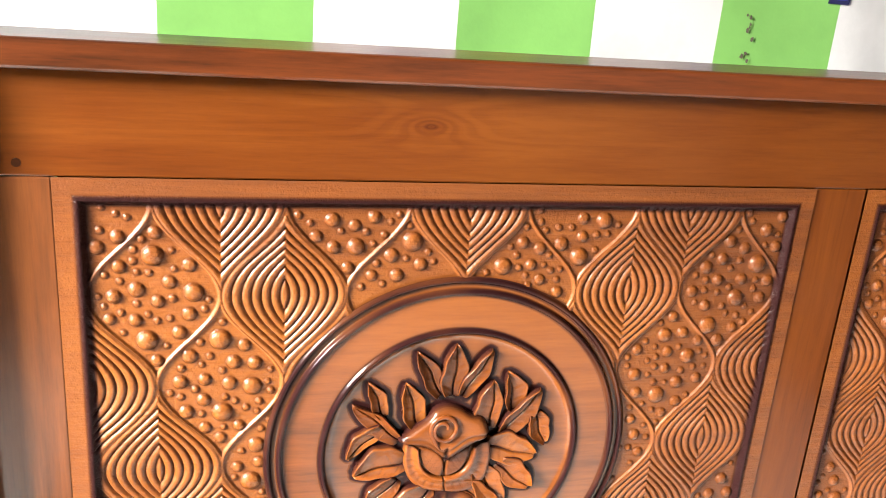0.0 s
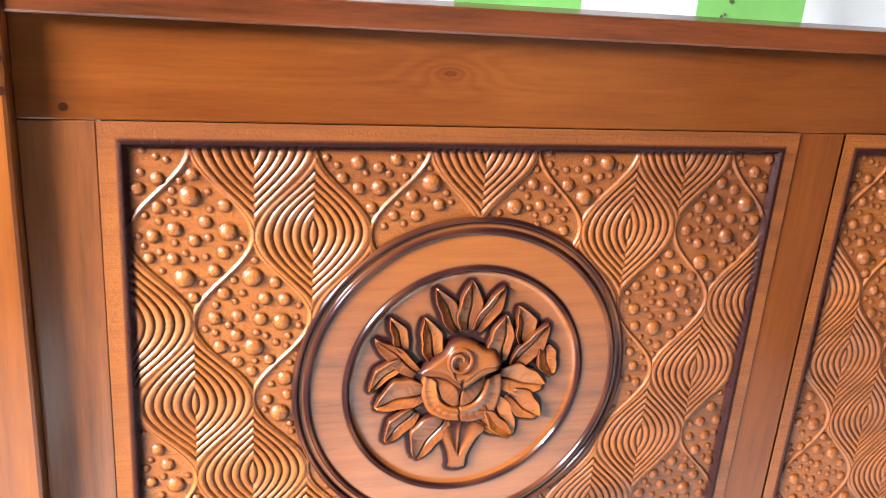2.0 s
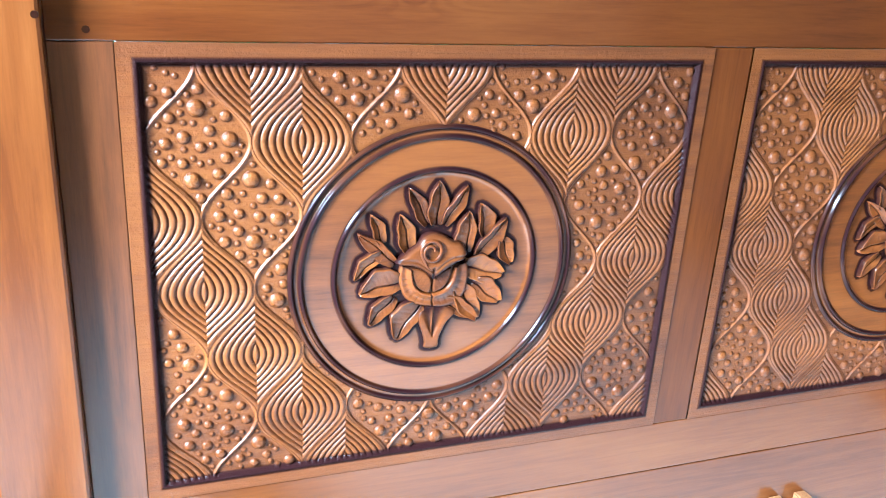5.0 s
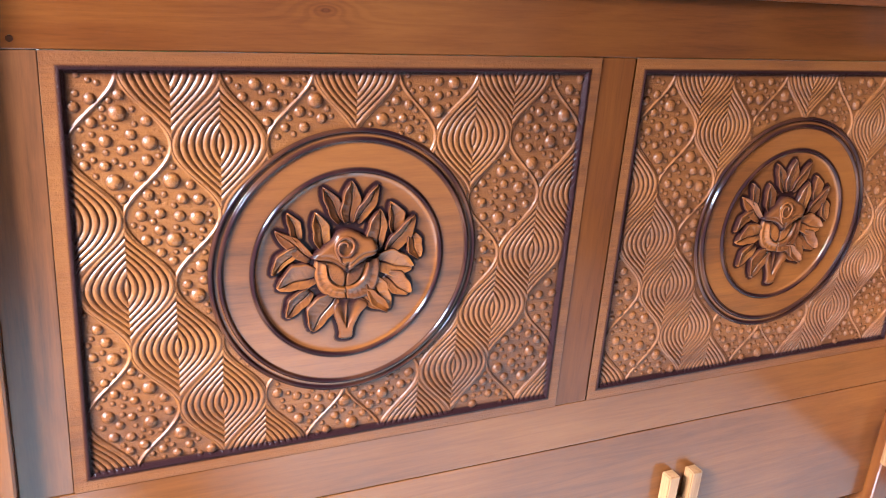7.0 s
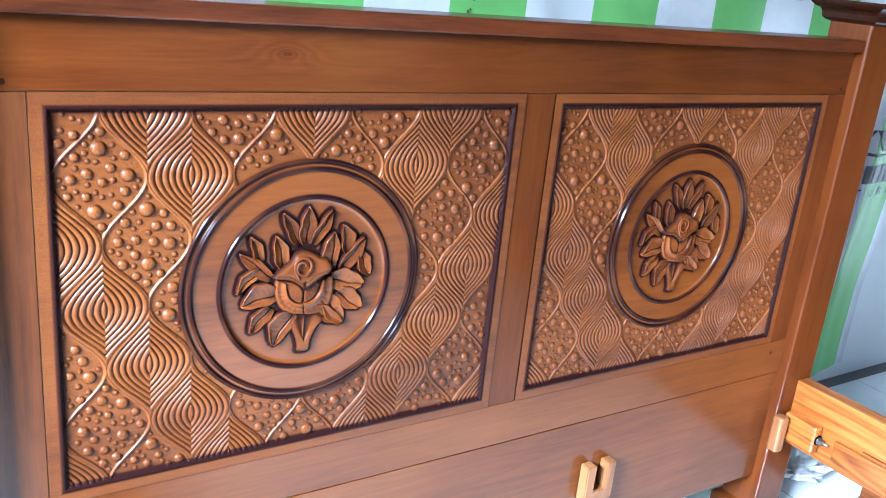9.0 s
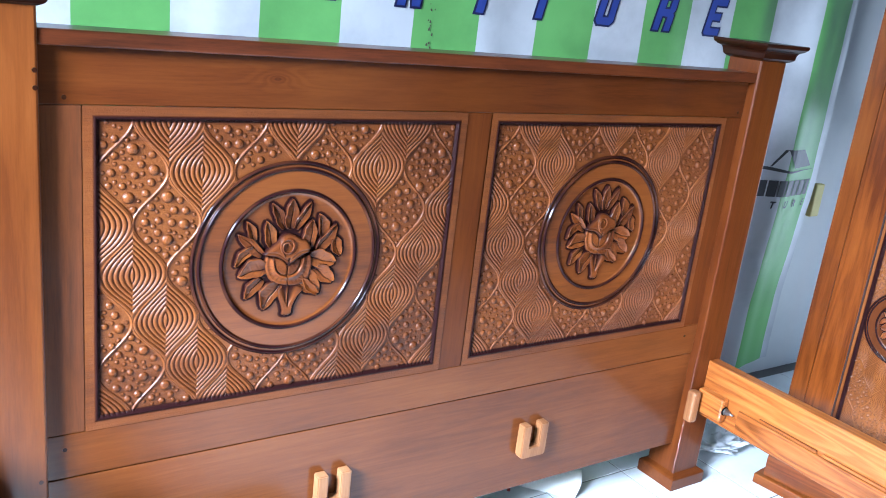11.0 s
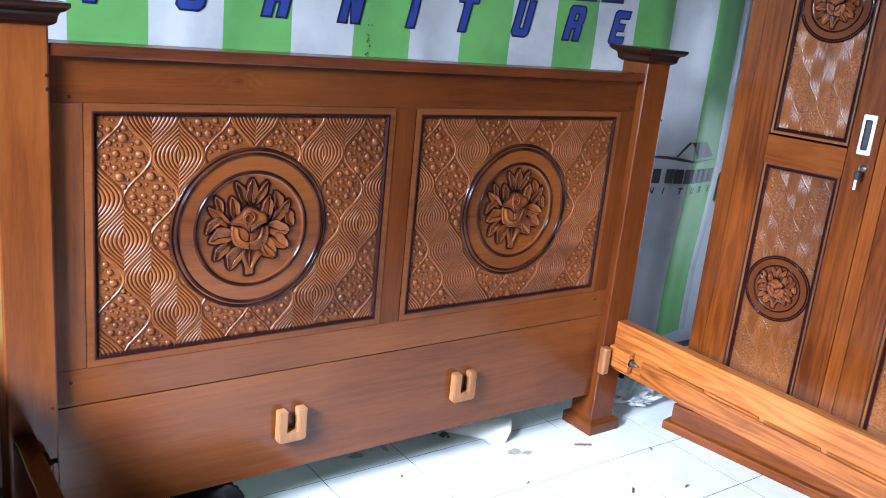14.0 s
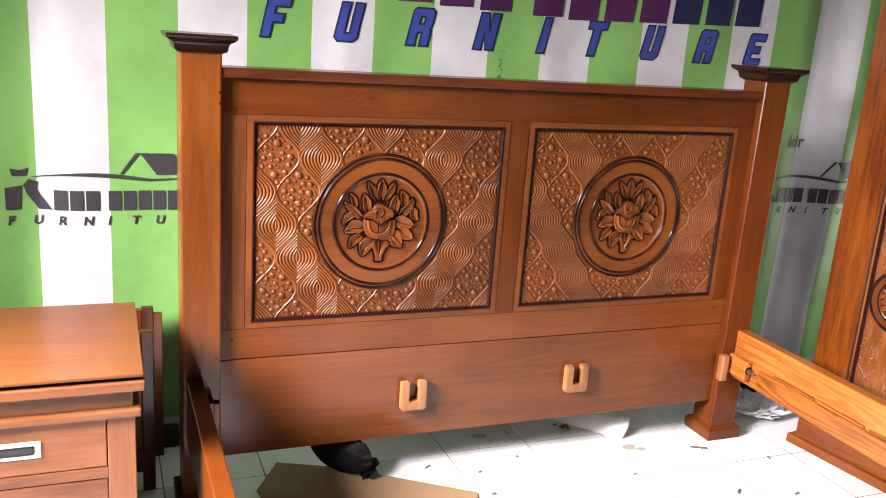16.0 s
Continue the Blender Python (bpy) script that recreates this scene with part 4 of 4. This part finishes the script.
board("pull_recess", (0.4495, 0.4685), (-0.0140, -0.0122), (1.086, 1.174), M_BLACK, plate, 0.004)
lock = part("lock", cylinder(0.0105, 0.012, "y", 24, 0.002), M_STEEL, wardrobe, "round chrome lock", (0.470, -0.014, 1.036), True)
board("key", (0.4685, 0.4715), (-0.045, -0.018), (1.031, 1.041), M_STEEL, lock, 0.0008, "key left in the lock")
board("key_bow", (0.462, 0.478), (-0.052, -0.030), (1.004, 1.030), M_BLACK, lock, 0.004, "black plastic key bow")
board("spare_key", (0.4645, 0.4715), (-0.0445, -0.0395), (0.974, 1.006), M_PLATE, lock, 0.001)
wardrobe.matrix_basis = pose(1.167, -0.103, 0, 0, 0, -81.6)

# ---- nightstand and what stands behind it ----
stand = thing("nightstand", "rosy teak nightstand with flush-pull drawers", "nightstand", (-1.3, -0.27, 0))
NX0, NX1 = -1.57, -1.062
board("tabletop", (NX0, NX1), (-0.500, -0.022), (0.603, 0.610), M_TABLE, stand, 0.002, "smooth glossy tabletop")
# Recessed strip in near-black wood: the shadow under the tabletop, put into colour.
board("spacer", (NX0 + 0.014, NX1 - 0.014), (-0.484, -0.03), (0.594, 0.603), M_CAP, stand, 0.001)
board("top_moulding", (NX0 - 0.002, NX1 + 0.002), (-0.503, -0.022), (0.572, 0.594), M_ROSY_X, stand, 0.003)
board("frieze", (NX0 + 0.022, NX1 - 0.022), (-0.482, -0.03), (0.530, 0.572), M_ROSY_X, stand, 0.002)
board("ledge", (NX0 + 0.006, NX1 - 0.006), (-0.498, -0.024), (0.512, 0.530), M_ROSY_X, stand, 0.004)
for x in ((NX0 + 0.018, NX0 + 0.075), (NX1 - 0.075, NX1 - 0.018)):
    board("front_stile", x, (-0.486, -0.450), (0.0, 0.512), M_ROSY_Z, stand, 0.002)
for x in ((NX0 + 0.018, NX0 + 0.036), (NX1 - 0.036, NX1 - 0.018)):
    board("side_panel", x, (-0.450, -0.030), (0.0, 0.512), M_ROSY_Z, stand, 0.002)
for z0, z1 in ((0.372, 0.397), (0.232, 0.256), (0.05, 0.10)):
    board("divider", (NX0 + 0.075, NX1 - 0.075), (-0.485, -0.450), (z0, z1), M_ROSY_X, stand, 0.0015)
for z0, z1 in ((0.399, 0.511), (0.258, 0.370), (0.102, 0.230)):
    d = board("drawer_front", (NX0 + 0.077, NX1 - 0.077), (-0.484, -0.452), (z0, z1), M_ROSY_X, stand, 0.002)
    zc = (z0 + z1) / 2
    pl = board("pull_plate", (-1.390, -1.266), (-0.488, -0.4835), (zc - 0.019, zc + 0.019), M_PLATE, d, 0.003, "white metal flush pull")
    board("pull_recess", (-1.378, -1.278), (-0.4892, -0.4878), (zc - 0.009, zc + 0.010), M_BLACK, pl, 0.003)

stand.matrix_basis = Matrix.LocRotScale((-1.3, -0.262, 0), None, (1, 1, 1.012))

for x1, y, top, label in ((-1.011, 0.10, 0.490, "dark unfinished teak panel standing behind the nightstand"), (-1.000, 0.30, 0.490, "dark notched teak panel leaning by the banner")):
    stack = thing("stacked_panel", label, "furniture part", (-1.25, y, 0), "stacked panels")
    board("upright", (x1 - 0.034, x1), (y, y + 0.026), (0.0, top), M_DARK_Z, stack, 0.003)
    board("upright", (-1.50, -1.462), (y, y + 0.026), (0.0, top), M_DARK_Z, stack, 0.003)
    board("crosspiece", (-1.462, x1 - 0.034), (y + 0.001, y + 0.025), (top - 0.07, top - 0.006), M_LEDGE, stack, 0.002)
    board("crosspiece", (-1.462, x1 - 0.034), (y + 0.001, y + 0.025), (0.06, 0.13), M_LEDGE, stack, 0.002)
    board("infill", (-1.462, x1 - 0.034), (y + 0.008, y + 0.018), (0.13, top - 0.07), M_DARK_Z, stack, 0.001)
    if y > 0.2:
        board("rebate", (x1, x1 + 0.025), (y, y + 0.020), (0.0, top - 0.019), M_DARK_Z, stack, 0.002)
tagged(board("box", (-0.972, -0.925), (0.345, 0.385), (0.0, 0.068), M_BLACK, bevel=0.006), "small black box on the tiles by the wall", "box")


# ---- things on the floor ----
def crumpled(name, size, squash, seed, material, at, label, category, lump=0.35, freq=3.0):
    """A heap of cloth or film, folded and flattened on the floor."""
    bm = bmesh.new()
    bmesh.ops.create_icosphere(bm, subdivisions=4, radius=1)
    off = Vector((seed * 3.1, seed * 1.7, 0))
    for v in bm.verts:
        n = v.co.normalized()
        k = 1 + lump * noise.noise(n * freq + off) + 0.5 * lump * abs(noise.noise(n * freq * 2.3 + off)) + 0.2 * lump * noise.noise(n * freq * 6 + off)
        v.co = Vector((n.x * size[0] * k, n.y * size[1] * k, max(0.0, (n.z * 0.5 + 0.5)) ** 0.8 * size[2] * k * squash))
    return tagged(part(name, bm, material, None, "", at, True), label, category)


def bag_mesh():
    """A limp bag lying on its side: a low dome, pleated towards its gathered end, its skin creased."""
    bm = bmesh.new()
    bmesh.ops.create_icosphere(bm, subdivisions=5, radius=1)
    for v in bm.verts:
        n = v.co.normalized()
        round_ = math.atan2(n.z + 0.3, n.y)
        pleat = 0.085 * abs(math.sin(7.5 * round_ + 1.2 * n.x + 1.5 * noise.noise(n * 1.6))) * (0.35 + 0.65 * max(0.0, n.x + 0.4))
        crease = 0.10 * noise.noise(n * 2.1) + 0.05 * abs(noise.noise(n * 5.0 + Vector((3, 1, 7)))) + 0.02 * noise.noise(n * 15)
        k = 1 + pleat + crease
        pinch = 1 - 0.22 * max(0.0, n.x) ** 1.5
        x, y, z = n.x * 0.076 * k, n.y * 0.082 * k * pinch, (n.z * 0.5 + 0.5) * 0.138 * k * pinch * (1 - 0.10 * n.x)
        v.co = Vector((x * 0.86 - y * 0.5, -x * 0.5 + y * 0.86, max(0.0, z)))
    return bm


bag = tagged(part("plastic_bag", bag_mesh(), M_CLOTH, None, "", (-0.468, 0.062, 0.005), True), "crumpled black plastic bag lying on cardboard", "bag")
mouth = part("bag_mouth", cuboid(0.040, 0.034, 0.050, 0.006), M_CLOTH, None, "gathered open end of the bag", (-0.392, 0.010, 0.030))
bmouth = bmesh.new()
bmouth.from_mesh(mouth.data)
bmesh.ops.subdivide_edges(bmouth, edges=bmouth.edges[:], cuts=3, use_grid_fill=True)
for v in bmouth.verts:
    v.co += 0.010 * noise.noise_vector(v.co * 55) + Vector((0.004 * math.sin(v.co.z * 380), 0.004 * math.sin(v.co.x * 420), 0))
    v.co.z = max(v.co.z, -0.024)
bmouth.to_mesh(mouth.data)
bmouth.free()
under(mouth, bag)
crumpled("plastic_wrap", (0.10, 0.07, 0.05), 0.9, 7, M_FILM, (1.20, 0.10, 0.001), "crumpled clear plastic wrap on the tiles", "plastic wrap", 0.8, 4.0)
crumpled("dark_sack", (0.08, 0.06, 0.14), 1.0, 9, M_CLOTH, (1.30, 0.25, 0.001), "dark sack slumped against the wall", "sack", 0.4)


def sheet(name, outline, thick, material, z, label, category):
    """A flat cut sheet lying on the floor."""
    bm = bmesh.new()
    f = bm.faces.new([bm.verts.new((x, y, 0)) for x, y in outline])
    bmesh.ops.triangulate(bm, faces=[f])
    bmesh.ops.subdivide_edges(bm, edges=bm.edges[:], cuts=3, use_grid_fill=True)
    up = bmesh.ops.extrude_face_region(bm, geom=bm.faces[:])
    bmesh.ops.translate(bm, vec=(0, 0, thick), verts=[v for v in up["geom"] if isinstance(v, bmesh.types.BMVert)])
    bmesh.ops.recalc_face_normals(bm, faces=bm.faces[:])
    return tagged(part(name, bm, material, None, "", (0, 0, z)), label, category)


sheet("cardboard_sheet", ((-0.647, 0.164), (-0.46, 0.085), (-0.10, -0.16), (-0.22, -0.46), (-0.66, -0.44), (-0.735, 0.015)), 0.004, M_CARD, 0.001, "flat brown cardboard sheet lying on the tiles", "cardboard")
fu, fv = np.meshgrid(np.linspace(0, 1, 16), np.linspace(0, 1, 9))
low = np.stack([0.36 + 0.18 * fu, 0.25 - 0.205 * fu, 0.001 + 0 * fu], -1)
high = np.stack([0.40 + 0.192 * fu, 0.27 - 0.185 * fu, 0.006 + 0.056 * fu ** 0.8], -1)
bent = low + (high - low) * fv[..., None] + np.stack([0 * fu, -0.012 * np.sin(np.pi * fv) * fu, 0.010 * np.sin(np.pi * fv) * fu], -1)
foam = part("foam_sheet", grid_mesh("foam_sheet", bent), M_FOAM, round_=True)
solid = foam.modifiers.new("thickness", "SOLIDIFY")
solid.thickness, solid.offset = 0.008, -1.0
tagged(foam, "bent white foam sheet on the tiles under the headboard", "foam sheet")
rng = random.Random(21)
for x, y, l, w, a in ((0.780, -0.078, 0.060, 0.009, -25), (0.386, 0.180, 0.035, 0.022, 20), (-0.192, 0.028, 0.026, 0.006, 30), (-0.051, -0.176, 0.014, 0.009, 0), (0.72, -0.36, 0.03, 0.008, 40), (0.98, -0.20, 0.014, 0.005, 80), (0.90, -0.42, 0.02, 0.006, 10),
                      (0.36, 0.20, 0.012, 0.010, 0), (0.12, 0.02, 0.010, 0.006, 50), (0.45, -0.18, 0.012, 0.006, 15)):
    chip = cuboid(l, w, 0.004, 0.001, 1)
    for v in chip.verts:
        v.co.x += 0.002 * math.sin(v.co.y * 900)
    c = tagged(part("wood_chip", chip, M_DEBRIS), "small dark scrap of wood on the tiles", "scrap", "floor scraps")
    c.matrix_basis = pose(x, y, 0.0022, 0, 0, a)


def blot(x, y, rx, ry, seed):
    r = random.Random(seed)
    bm = bmesh.new()
    ring = [bm.verts.new((rx * math.cos(a) * r.uniform(0.7, 1.1), ry * math.sin(a) * r.uniform(0.7, 1.1), 0)) for a in np.linspace(0, 2 * math.pi, 18)[:-1]]
    f = bm.faces.new(ring)
    up = bmesh.ops.extrude_face_region(bm, geom=[f])
    bmesh.ops.translate(bm, vec=(0, 0, 0.0006), verts=[v for v in up["geom"] if isinstance(v, bmesh.types.BMVert)])
    bmesh.ops.recalc_face_normals(bm, faces=bm.faces[:])
    return tagged(part("glue_stain", bm, M_STAINS, None, "", (x, y, 0.0002)), "dried brown glue stain on the tiles", "stain", "floor stains")


blot(0.535, -0.012, 0.030, 0.022, 1)
blot(0.570, -0.035, 0.022, 0.014, 2)
blot(0.056, 0.186, 0.030, 0.018, 3)
blot(0.107, -0.131, 0.018, 0.012, 4)
blot(0.160, 0.190, 0.010, 0.024, 5)
for x, y, turn in ((-0.040, -0.043, 20), (0.392, 0.160, 50)):
    red = tagged(part("paper_scrap", cuboid(0.015, 0.009, 0.003, 0.001, 1), M_RED), "tiny crumpled red paper scrap on the tiles", "scrap", "floor scraps")
    red.matrix_basis = pose(x, y, 0.0018, 0, 0, turn)
tagged(board("wall_socket", (1.952, 2.007), (0.425, 0.449), (0.655, 0.785), M_YELLOW, bevel=0.006), "yellow plastic box fixed on the wall", "wall box")

# ---- floor tiles ----
tile_bm = bmesh.new()
half_tile, ease = 0.1465, 0.0008
low = [tile_bm.verts.new((sx * half_tile, sy * half_tile, -0.02)) for sx, sy in ((-1, -1), (1, -1), (1, 1), (-1, 1))]
edge = [tile_bm.verts.new((v.co.x, v.co.y, -ease)) for v in low]
top = [tile_bm.verts.new((v.co.x * (1 - ease / half_tile), v.co.y * (1 - ease / half_tile), 0)) for v in low]
for a, b in ((low, edge), (edge, top)):
    for i in range(4):
        tile_bm.faces.new((a[i], a[(i + 1) % 4], b[(i + 1) % 4], b[i]))
tile_bm.faces.new(top)
tile_mesh = bpy.data.meshes.new("tile")
tile_bm.to_mesh(tile_mesh)
tile_bm.free()
tile_mesh.materials.append(M_TILE)
rng = random.Random(3)
for i in range(-7, 8):
    for j in range(-13, 1):
        x, y = -0.102 + 0.148 + i * 0.296, 0.104 + 0.148 + j * 0.296
        t = under(new("tile", tile_mesh), floor)
        t.matrix_basis = pose(x, y, rng.uniform(-0.0004, 0.0002), rng.uniform(-0.08, 0.08), rng.uniform(-0.08, 0.08), 0)
